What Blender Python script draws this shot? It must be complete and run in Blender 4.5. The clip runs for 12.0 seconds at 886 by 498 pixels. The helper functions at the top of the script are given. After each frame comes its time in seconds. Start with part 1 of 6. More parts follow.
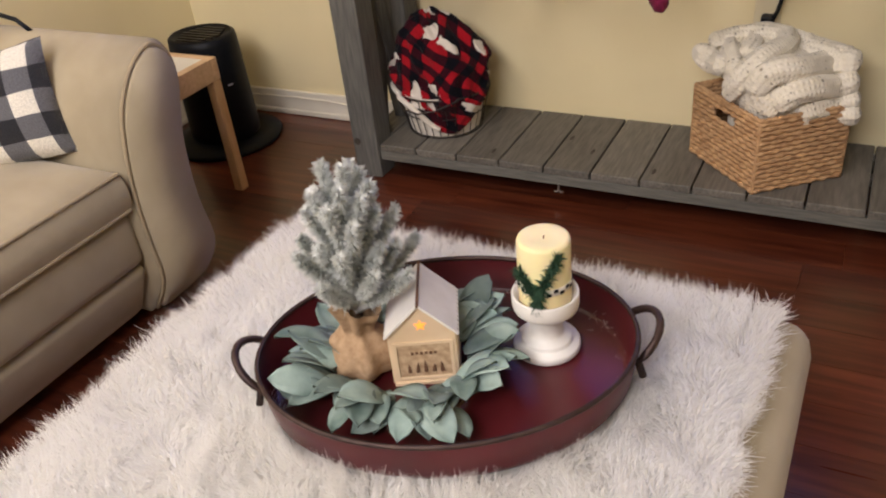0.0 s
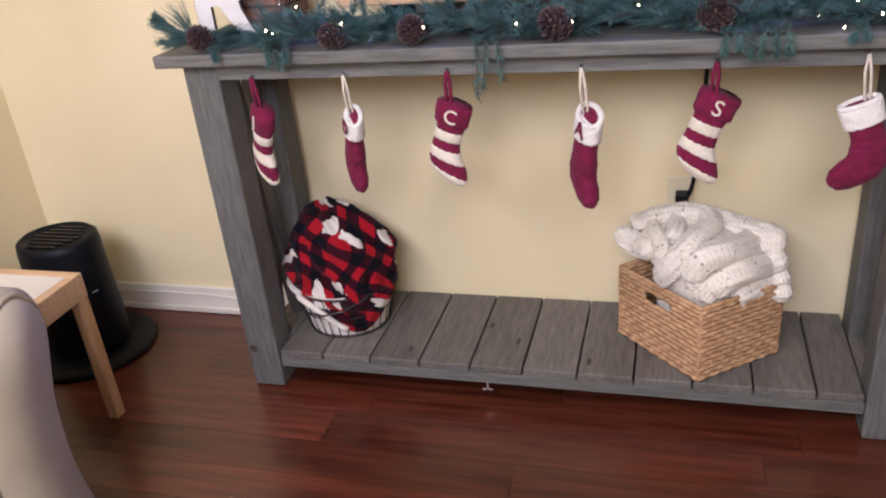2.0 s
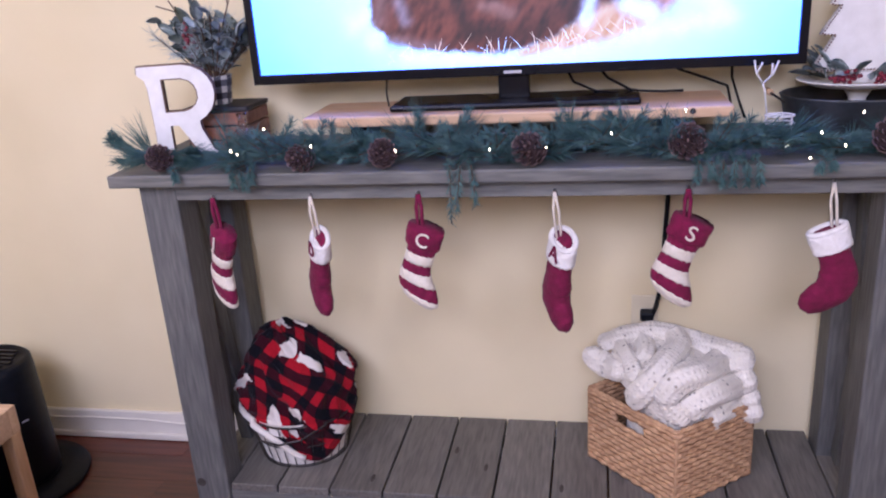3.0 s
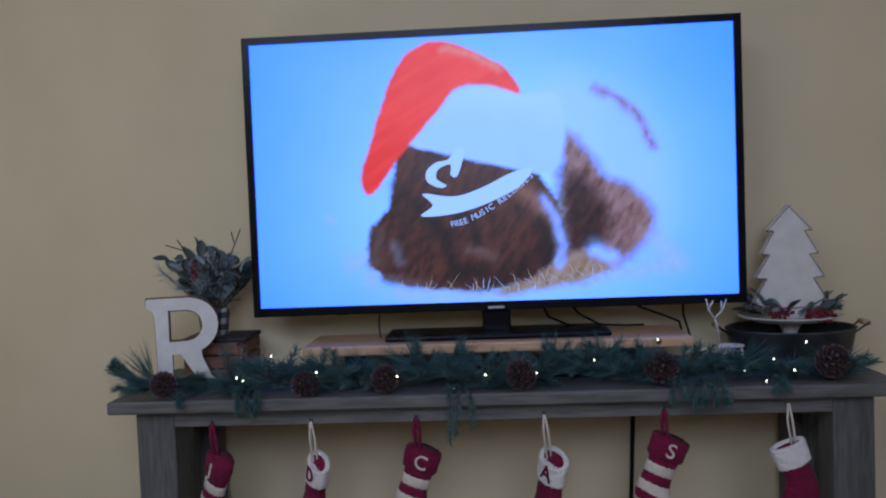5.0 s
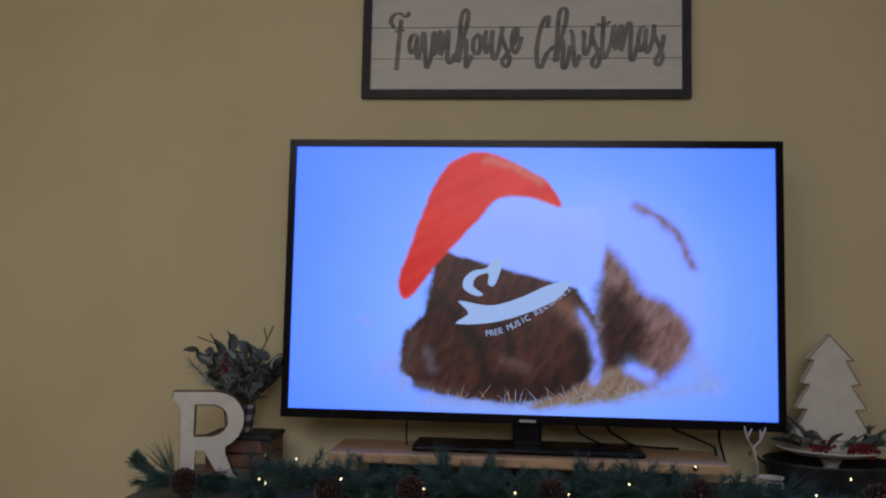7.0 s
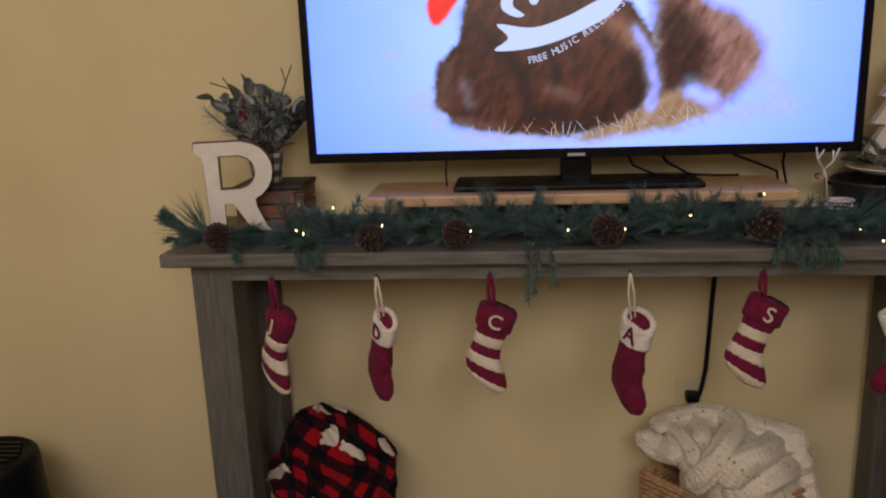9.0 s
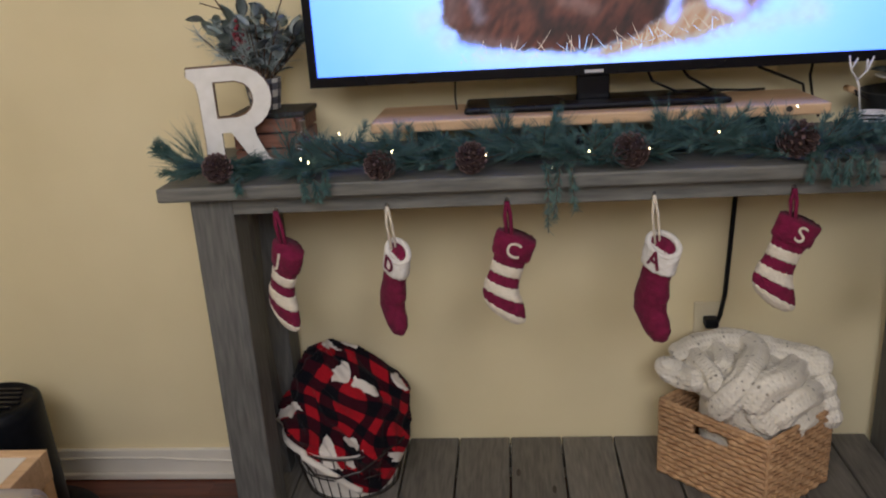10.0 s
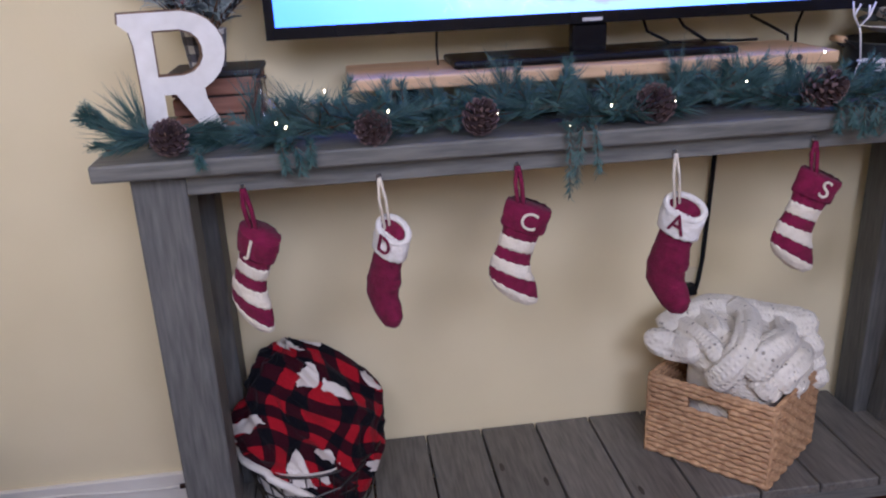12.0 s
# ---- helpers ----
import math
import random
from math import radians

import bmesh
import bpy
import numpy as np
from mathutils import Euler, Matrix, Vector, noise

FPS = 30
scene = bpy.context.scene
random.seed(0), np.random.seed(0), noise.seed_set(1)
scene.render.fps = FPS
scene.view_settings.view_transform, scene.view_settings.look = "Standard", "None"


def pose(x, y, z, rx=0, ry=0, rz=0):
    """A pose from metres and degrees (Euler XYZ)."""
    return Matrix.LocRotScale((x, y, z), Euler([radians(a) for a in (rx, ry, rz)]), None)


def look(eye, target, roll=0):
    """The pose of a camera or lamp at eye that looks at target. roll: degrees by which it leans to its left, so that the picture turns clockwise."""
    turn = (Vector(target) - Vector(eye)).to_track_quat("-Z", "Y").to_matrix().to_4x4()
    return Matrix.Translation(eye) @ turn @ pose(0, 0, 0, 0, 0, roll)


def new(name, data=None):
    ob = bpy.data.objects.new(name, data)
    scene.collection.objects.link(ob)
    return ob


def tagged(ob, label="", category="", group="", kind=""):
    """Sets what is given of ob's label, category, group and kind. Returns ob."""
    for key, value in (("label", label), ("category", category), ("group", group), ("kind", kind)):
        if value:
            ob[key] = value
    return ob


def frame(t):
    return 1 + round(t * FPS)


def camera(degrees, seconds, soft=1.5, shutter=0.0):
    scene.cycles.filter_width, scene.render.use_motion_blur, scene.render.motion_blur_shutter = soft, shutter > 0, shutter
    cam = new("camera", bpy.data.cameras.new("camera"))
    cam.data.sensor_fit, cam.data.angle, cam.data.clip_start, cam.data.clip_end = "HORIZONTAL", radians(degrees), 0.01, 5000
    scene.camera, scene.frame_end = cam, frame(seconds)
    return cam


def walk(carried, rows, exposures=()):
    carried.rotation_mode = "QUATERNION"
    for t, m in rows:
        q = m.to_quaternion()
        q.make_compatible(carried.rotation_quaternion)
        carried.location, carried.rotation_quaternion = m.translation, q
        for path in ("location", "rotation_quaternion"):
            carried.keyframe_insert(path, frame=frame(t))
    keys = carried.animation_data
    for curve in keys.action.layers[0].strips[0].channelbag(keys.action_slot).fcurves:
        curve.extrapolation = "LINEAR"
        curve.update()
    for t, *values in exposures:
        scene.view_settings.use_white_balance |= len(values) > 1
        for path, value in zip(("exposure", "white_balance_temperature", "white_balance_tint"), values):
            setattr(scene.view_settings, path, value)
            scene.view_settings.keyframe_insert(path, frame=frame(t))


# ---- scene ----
cam = camera(57.7, 12.0, soft=2.1)
U = 1.12  # metres in one unit of the plan
PATH = [
    (0, (0.51, -2.092, 1.101), (-0.339, -0.646, 0.011), -6.8),
    (0.5, (0.432, -2.044, 1.136), (-0.266, -0.497, 0.078), -5.1),
    (1, (0.381, -2.005, 1.17), (-0.244, -0.405, 0.146), -2.8),
    (1.5, (0.332, -1.948, 1.197), (-0.294, -0.312, 0.231), -4.1),
    (2, (0.264, -1.875, 1.204), (-0.281, -0.163, 0.325), -5.8),
    (2.5, (0.203, -1.829, 1.214), (-0.282, -0.056, 0.424), -5.0),
    (3, (0.166, -1.831, 1.236), (-0.208, 0.018, 0.571), -3.8),
    (3.2, (0.151, -1.842, 1.247), (-0.159, 0.032, 0.62), -3.6),
    (4.8, (0.0, -1.991, 1.225), (-0.126, -0.0, 1.074), -2.5),
    (5, (-0.01, -1.999, 1.236), (-0.126, -0.004, 1.152), -2.2),
    (5.5, (-0.019, -2.005, 1.244), (-0.131, -0.009, 1.298), -0.9),
    (6, (-0.027, -2.012, 1.246), (-0.157, -0.021, 1.373), 0.7),
    (6.5, (-0.043, -2.016, 1.255), (-0.187, -0.029, 1.433), 1.6),
    (6.7, (-0.047, -2.011, 1.254), (-0.196, -0.026, 1.442), 1.5),
    (8.3, (-0.079, -1.904, 1.277), (-0.262, 0.071, 1.023), -0.6),
    (8.5, (-0.083, -1.892, 1.267), (-0.278, 0.074, 0.956), -0.9),
    (9, (-0.112, -1.841, 1.242), (-0.309, 0.09, 0.76), -2.1),
    (9.5, (-0.14, -1.796, 1.227), (-0.32, 0.102, 0.621), -2.9),
    (10, (-0.165, -1.775, 1.21), (-0.34, 0.113, 0.572), -3.5),
    (10.5, (-0.263, -1.74, 1.192), (-0.327, 0.155, 0.555), -3.4),
    (11, (-0.403, -1.722, 1.182), (-0.341, 0.172, 0.544), -2.4),
    (11.5, (-0.46, -1.684, 1.167), (-0.337, 0.195, 0.493), -1.4),
    (12, (-0.45, -1.579, 1.148), (-0.222, 0.281, 0.449), -2.5),
]
EXPOSURES = [(0, -0.56, 5650, 20), (1.5, -0.16, 5300, 24), (2.5, -0.18, 4800, 33), (3.2, -0.38, 4650, 40), (4.8, -1.65, 4450, 21), (5.5, -2.5, 4350, 21), (6.5, -2.48, 5000, 18), (8.3, -2.28, 5700, 19), (9, -1.72, 6150, 23), (9.5, -1.18, 5750, 18), (10, -1.18, 5250, 18), (10.5, -1.2, 4950, 21), (11, -1.16, 4800, 26), (11.5, -1.14, 4700, 29), (12, -0.78, 4600, 30)]
walk(cam, [(t, look(Vector(eye) * U, Vector(target) * U, roll)) for t, eye, target, roll in PATH], EXPOSURES)

# ---- light ----
world = bpy.data.worlds.new("world")
scene.world = world
world.use_nodes = True
world.node_tree.nodes["Background"].inputs["Color"].default_value = (0.9, 0.8, 0.65, 1)
world.node_tree.nodes["Background"].inputs["Strength"].default_value = 0.05


def area_lamp(name, eye, target, size, watts, colour):
    lamp = bpy.data.lights.new(name, "AREA")
    lamp.shape, lamp.size, lamp.energy, lamp.color = "DISK", size * U, watts, colour
    ob = new(name, lamp)
    ob.matrix_world = look(Vector(eye) * U, Vector(target) * U)
    return tagged(ob, "round warm ceiling lamp", "lamp", kind="structure")


area_lamp("ceiling_lamp_1", (0.1, -3.0, 2.2), (0.1, -0.9, 0.6), 1.4, 142, (1, 0.91, 0.76))
area_lamp("ceiling_lamp_2", (-0.95, -2.3, 2.25), (-1.0, -1.6, 0.3), 0.9, 62, (1, 0.87, 0.68))


# ---- helpers for materials ----
def mat(name, c1, c2=None, scale=20.0, rough=0.7, bump=0.2, metal=0.0, stretch=(1, 1, 1), detail=6.0, big=0.0, sheen=0.0,
        bump_scale=None, coat=0.0, spec=0.5, vary=0.0, dist=0.002):
    """A surface of two colours mixed by grain, with larger stains, fine relief and a shift from piece to piece."""
    m = bpy.data.materials.new(name)
    m.use_nodes = True
    nt = m.node_tree
    n, l = nt.nodes, nt.links
    b = n["Principled BSDF"]
    co = n.new("ShaderNodeTexCoord")
    mp = n.new("ShaderNodeMapping")
    mp.inputs["Scale"].default_value = stretch
    l.new(co.outputs["Object"], mp.inputs["Vector"])
    if vary:
        oi = n.new("ShaderNodeObjectInfo")
        mul = n.new("ShaderNodeMath")
        mul.operation, mul.inputs[1].default_value = "MULTIPLY", 37.0
        l.new(oi.outputs["Random"], mul.inputs[0])
        l.new(mul.outputs[0], mp.inputs["Location"])
    no = n.new("ShaderNodeTexNoise")
    no.inputs["Scale"].default_value, no.inputs["Detail"].default_value = scale, detail
    l.new(mp.outputs[0], no.inputs["Vector"])
    ramp = n.new("ShaderNodeValToRGB")
    ramp.color_ramp.elements[0].position, ramp.color_ramp.elements[1].position = 0.3, 0.7
    ramp.color_ramp.elements[0].color = (*c1, 1)
    ramp.color_ramp.elements[1].color = (*(c2 or c1), 1)
    l.new(no.outputs[0], ramp.inputs[0])
    col = ramp.outputs[0]
    no2 = n.new("ShaderNodeTexNoise")
    no2.inputs["Scale"].default_value, no2.inputs["Detail"].default_value = max(scale * 0.08, 1.5), 3
    l.new(mp.outputs[0], no2.inputs["Vector"])
    if big or vary:
        hs = n.new("ShaderNodeHueSaturation")
        mr = n.new("ShaderNodeMapRange")
        mr.inputs[1].default_value, mr.inputs[2].default_value = 0.3, 0.7
        mr.inputs[3].default_value, mr.inputs[4].default_value = 1 - big, 1 + big
        l.new(no2.outputs[0], mr.inputs[0])
        val = mr.outputs[0]
        if vary:
            mr2 = n.new("ShaderNodeMapRange")
            mr2.inputs[3].default_value, mr2.inputs[4].default_value = 1 - vary, 1 + vary
            l.new(oi.outputs["Random"], mr2.inputs[0])
            mm = n.new("ShaderNodeMath")
            mm.operation = "MULTIPLY"
            l.new(val, mm.inputs[0])
            l.new(mr2.outputs[0], mm.inputs[1])
            val = mm.outputs[0]
        l.new(val, hs.inputs["Value"])
        l.new(col, hs.inputs["Color"])
        col = hs.outputs[0]
    l.new(col, b.inputs["Base Color"])
    rr = n.new("ShaderNodeMapRange")
    rr.inputs[3].default_value, rr.inputs[4].default_value = max(rough - 0.08, 0.02), min(rough + 0.08, 1)
    l.new(no2.outputs[0], rr.inputs[0])
    l.new(rr.outputs[0], b.inputs["Roughness"])
    b.inputs["Metallic"].default_value = metal
    b.inputs["Specular IOR Level"].default_value = spec
    if sheen:
        b.inputs["Sheen Weight"].default_value = sheen
    if coat:
        b.inputs["Coat Weight"].default_value, b.inputs["Coat Roughness"].default_value = coat, 0.15
    if bump:
        bp = n.new("ShaderNodeBump")
        bp.inputs["Strength"].default_value, bp.inputs["Distance"].default_value = bump, dist
        src = no
        if bump_scale:
            src = n.new("ShaderNodeTexNoise")
            src.inputs["Scale"].default_value, src.inputs["Detail"].default_value = bump_scale, 4
            l.new(mp.outputs[0], src.inputs["Vector"])
        l.new(src.outputs[0], bp.inputs["Height"])
        l.new(bp.outputs[0], b.inputs["Normal"])
    return m


def glow(name, colour, strength):
    m = bpy.data.materials.new(name)
    m.use_nodes = True
    b = m.node_tree.nodes["Principled BSDF"]
    b.inputs["Base Color"].default_value = (0.02, 0.02, 0.02, 1)
    b.inputs["Emission Color"].default_value, b.inputs["Emission Strength"].default_value = (*colour, 1), strength
    return m


def plaid(name, light, mid, dark, size, spots=0.0, axis_uv=True):
    """Buffalo check from the cloth's own coordinates: light squares, dark squares and woven mid ones."""
    m = bpy.data.materials.new(name)
    m.use_nodes = True
    nt = m.node_tree
    n, l = nt.nodes, nt.links
    b = n["Principled BSDF"]
    b.inputs["Roughness"].default_value, b.inputs["Sheen Weight"].default_value = 0.9, 0.3
    co = n.new("ShaderNodeTexCoord")
    no = n.new("ShaderNodeTexNoise")
    no.inputs["Scale"].default_value = 9.0
    l.new(co.outputs["UV"], no.inputs["Vector"])
    wob = n.new("ShaderNodeVectorMath")
    wob.operation = "MULTIPLY_ADD"
    wob.inputs[1].default_value = (0.006,) * 3
    l.new(no.outputs["Color"], wob.inputs[0])
    l.new(co.outputs["UV"], wob.inputs[2])
    sp = n.new("ShaderNodeSeparateXYZ")
    l.new(wob.outputs[0], sp.inputs[0])
    bands = []
    for k in (0, 1):
        a = n.new("ShaderNodeMath")
        a.operation, a.inputs[1].default_value = "MULTIPLY", 0.5 / size
        l.new(sp.outputs[k], a.inputs[0])
        f = n.new("ShaderNodeMath")
        f.operation = "FRACT"
        l.new(a.outputs[0], f.inputs[0])
        g = n.new("ShaderNodeMath")
        g.operation, g.inputs[1].default_value = "GREATER_THAN", 0.5
        l.new(f.outputs[0], g.inputs[0])
        bands.append(g)
    s = n.new("ShaderNodeMath")
    s.operation = "ADD"
    l.new(bands[0].outputs[0], s.inputs[0])
    l.new(bands[1].outputs[0], s.inputs[1])
    h = n.new("ShaderNodeMath")
    h.operation, h.inputs[1].default_value = "MULTIPLY", 0.45
    l.new(s.outputs[0], h.inputs[0])
    ramp = n.new("ShaderNodeValToRGB")
    ramp.color_ramp.interpolation = "CONSTANT"
    e = ramp.color_ramp.elements
    e[0].position, e[0].color = 0.0, (*light, 1)
    e[1].position, e[1].color = 0.3, (*mid, 1)
    e.new(0.7).color = (*dark, 1)
    l.new(h.outputs[0], ramp.inputs[0])
    fuzz = n.new("ShaderNodeTexNoise")
    fuzz.inputs["Scale"].default_value, fuzz.inputs["Detail"].default_value = 260, 3
    l.new(co.outputs["UV"], fuzz.inputs["Vector"])
    hs = n.new("ShaderNodeHueSaturation")
    mr = n.new("ShaderNodeMapRange")
    mr.inputs[3].default_value, mr.inputs[4].default_value = 0.6, 1.4
    l.new(fuzz.outputs[0], mr.inputs[0])
    l.new(mr.outputs[0], hs.inputs["Value"])
    l.new(ramp.outputs[0], hs.inputs["Color"])
    l.new(hs.outputs[0], b.inputs["Base Color"])
    bp = n.new("ShaderNodeBump")
    bp.inputs["Strength"].default_value, bp.inputs["Distance"].default_value = 0.8, 0.004
    l.new(fuzz.outputs[0], bp.inputs["Height"])
    l.new(bp.outputs[0], b.inputs["Normal"])
    return m


WALL = mat("cream_wall_paint", (0.79, 0.685, 0.405), (0.83, 0.725, 0.445), 3.0, 0.75, 0.15, bump_scale=120, big=0.03)
CEIL = mat("ceiling_paint", (0.78, 0.76, 0.70), (0.82, 0.80, 0.74), 4.0, 0.9, 0.2, bump_scale=90)
TRIM = mat("white_trim_paint", (0.72, 0.68, 0.58), (0.78, 0.74, 0.64), 8.0, 0.5, 0.05)
FLOORWOOD = mat("red_brown_floor_wood", (0.048, 0.0095, 0.0045), (0.128, 0.033, 0.0135), 10.0, 0.30, 0.05, stretch=(0.35, 5, 1), big=0.18, vary=0.30, coat=0.25)
JOINT = mat("dark_floor_joint", (0.02, 0.007, 0.005), rough=0.6, bump=0)
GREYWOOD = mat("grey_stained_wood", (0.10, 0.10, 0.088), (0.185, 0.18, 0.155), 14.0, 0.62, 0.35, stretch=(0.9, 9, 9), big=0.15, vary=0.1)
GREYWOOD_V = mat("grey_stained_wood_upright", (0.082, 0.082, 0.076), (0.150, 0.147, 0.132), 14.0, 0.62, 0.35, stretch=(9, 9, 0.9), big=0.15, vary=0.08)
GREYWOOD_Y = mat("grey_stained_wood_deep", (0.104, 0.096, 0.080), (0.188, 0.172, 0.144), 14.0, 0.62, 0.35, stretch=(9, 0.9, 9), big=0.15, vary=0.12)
KNOT = mat("dark_wood_knot", (0.035, 0.028, 0.02), (0.06, 0.05, 0.04), 60, 0.7, 0.2)
PINE = mat("pale_pine", (0.55, 0.36, 0.19), (0.68, 0.47, 0.27), 10.0, 0.5, 0.15, stretch=(1, 8, 8), big=0.1)
PINE_V = mat("pale_pine_upright", (0.52, 0.32, 0.15), (0.64, 0.42, 0.22), 10.0, 0.5, 0.15, stretch=(8, 8, 1), big=0.1)
LAMINATE = mat("white_laminate", (0.78, 0.74, 0.66), (0.82, 0.78, 0.70), 5, 0.35, 0.02)
BLACKPLASTIC = mat("black_plastic", (0.004, 0.005, 0.007), (0.007, 0.008, 0.011), 60, 0.45, 0.05)
BLACKPLASTIC.node_tree.nodes["Principled BSDF"].inputs["Specular IOR Level"].default_value = 0.16
GLOSSBLACK = mat("glossy_black_plastic", (0.003, 0.003, 0.005), (0.005, 0.005, 0.008), 30, 0.28, 0.0, spec=0.22)
GREYMARK = mat("pale_grey_print", (0.5, 0.5, 0.52), rough=0.4, bump=0)
SOFA = mat("beige_microsuede", (0.32, 0.265, 0.165), (0.41, 0.345, 0.228), 7.0, 0.92, 0.25, bump_scale=420, big=0.10, sheen=0.25)
SOFAPIPE = mat("beige_piping", (0.30, 0.24, 0.15), (0.36, 0.29, 0.18), 30, 0.9, 0.1)
FUR = mat("white_faux_fur", (0.86, 0.85, 0.81), (0.93, 0.92, 0.89), 30, 0.85, 0.1, sheen=0.3, big=0.05)
TRAYRED = mat("dark_red_enamel", (0.046, 0.005, 0.007), (0.084, 0.009, 0.011), 9.0, 0.34, 0.12, big=0.35, bump_scale=25)
RUSTIRON = mat("dark_iron", (0.035, 0.02, 0.018), (0.08, 0.05, 0.04), 40, 0.5, 0.3, metal=0.6)
WHITEPAINT = mat("chalky_white_paint", (0.74, 0.71, 0.64), (0.84, 0.81, 0.75), 35, 0.6, 0.15, big=0.05)
WAX = mat("cream_wax", (0.80, 0.70, 0.36), (0.86, 0.76, 0.44), 12, 0.45, 0.1, big=0.04)
WAX.node_tree.nodes["Principled BSDF"].inputs["Subsurface Weight"].default_value = 0.3
WAX.node_tree.nodes["Principled BSDF"].inputs["Subsurface Radius"].default_value = (0.02, 0.012, 0.005)
BURLAP = mat("burlap", (0.30, 0.19, 0.10), (0.44, 0.30, 0.17), 120, 0.95, 0.8, big=0.15)
PLYWOOD = mat("laser_cut_plywood", (0.68, 0.51, 0.31), (0.77, 0.61, 0.40), 18, 0.6, 0.15, big=0.08)
BURNT = mat("burnt_plywood_edge", (0.10, 0.045, 0.02), (0.16, 0.08, 0.04), 40, 0.8, 0.1)
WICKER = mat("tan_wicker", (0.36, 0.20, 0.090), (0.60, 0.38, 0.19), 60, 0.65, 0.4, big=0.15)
# darker copy of WICKER, its colour stands for the shade between the rods
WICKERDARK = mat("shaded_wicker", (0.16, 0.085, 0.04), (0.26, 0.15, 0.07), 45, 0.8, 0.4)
WIRE = mat("dark_wire", (0.03, 0.026, 0.024), (0.06, 0.05, 0.045), 60, 0.45, 0.1, metal=0.7)
FLEECE = mat("white_sherpa", (0.70, 0.64, 0.54), (0.80, 0.75, 0.66), 60, 0.95, 0.8, sheen=0.3, dist=0.004)


def let_light_through(m, share, colour):
    """Fine hair and needles pass part of the light that falls on them."""
    n, l = m.node_tree.nodes, m.node_tree.links
    tr, mix = n.new("ShaderNodeBsdfTranslucent"), n.new("ShaderNodeMixShader")
    tr.inputs["Color"].default_value = (*colour, 1)
    mix.inputs[0].default_value = share
    l.new(n["Principled BSDF"].outputs[0], mix.inputs[1])
    l.new(tr.outputs[0], mix.inputs[2])
    l.new(mix.outputs[0], n["Material Output"].inputs["Surface"])


let_light_through(FUR, 0.6, (0.98, 0.97, 0.95))


# ---- helpers for shapes ----
PLAN = Matrix.Identity(4)  # where the group of things now being built stands in the room


def stand_at(x=0.0, y=0.0, z=0.0, turn=0.0, size=1.0):
    """Sets the place, turn and size of the next group of things."""
    global PLAN
    PLAN = pose(x * U, y * U, z * U, 0, 0, turn) @ Matrix.Scale(size, 4)


def thing(name, label, category, loc=(0, 0, 0), rz=0.0, group="", kind="", rx=0.0, ry=0.0):
    ob = new(name)
    ob.empty_display_size = 0.05
    ob.matrix_basis = PLAN @ pose(loc[0] * U, loc[1] * U, loc[2] * U, rx, ry, rz)
    return tagged(ob, label, category, group, kind)


def mesh_of(name, bm, material, smooth=False):
    bmesh.ops.recalc_face_normals(bm, faces=bm.faces)
    me = bpy.data.meshes.new(name)
    for v in bm.verts:
        v.co *= U
    if smooth:
        for f in bm.faces:
            f.smooth = True
    bm.to_mesh(me)
    bm.free()
    me.materials.append(material)
    return me


def part(name, bm, material, parent=None, label="", smooth=False, kind=""):
    ob = new(name, mesh_of(name, bm, material, smooth))
    if parent:
        ob.parent = parent
    return tagged(ob, label, kind=kind)


def box(x0, x1, y0, y1, z0, z1, bevel=0.0, bm=None, seg=2):
    own = bmesh.new()
    bmesh.ops.create_cube(own, size=1)
    for v in own.verts:
        v.co = Vector(((x0 + x1) / 2 + v.co.x * (x1 - x0), (y0 + y1) / 2 + v.co.y * (y1 - y0), (z0 + z1) / 2 + v.co.z * (z1 - z0)))
    if bevel:
        bmesh.ops.bevel(own, geom=own.edges[:], offset=bevel, segments=seg, profile=0.5, affect="EDGES")
    return merge(bm, own)


def merge(bm, own):
    if bm is None:
        return own
    me = bpy.data.meshes.new("tmp")
    own.to_mesh(me)
    own.free()
    bm.from_mesh(me)
    bpy.data.meshes.remove(me)
    return bm


def lathe(profile, seg=32, centre=(0, 0), bm=None, sx=1.0, sy=1.0):
    """A turned form from (radius, height) pairs."""
    bm = bm or bmesh.new()
    rings = []
    for r, z in profile:
        if r < 1e-6:
            rings.append([bm.verts.new((centre[0], centre[1], z))])
        else:
            rings.append([bm.verts.new((centre[0] + sx * r * math.cos(2 * math.pi * k / seg), centre[1] + sy * r * math.sin(2 * math.pi * k / seg), z)) for k in range(seg)])
    for a, b in zip(rings, rings[1:]):
        for k in range(seg):
            q = [a[k % len(a)], a[(k + 1) % len(a)], b[(k + 1) % len(b)], b[k % len(b)]]
            q = [v for i, v in enumerate(q) if v not in q[:i]]
            if len(q) > 2:
                bm.faces.new(q)
    return bm


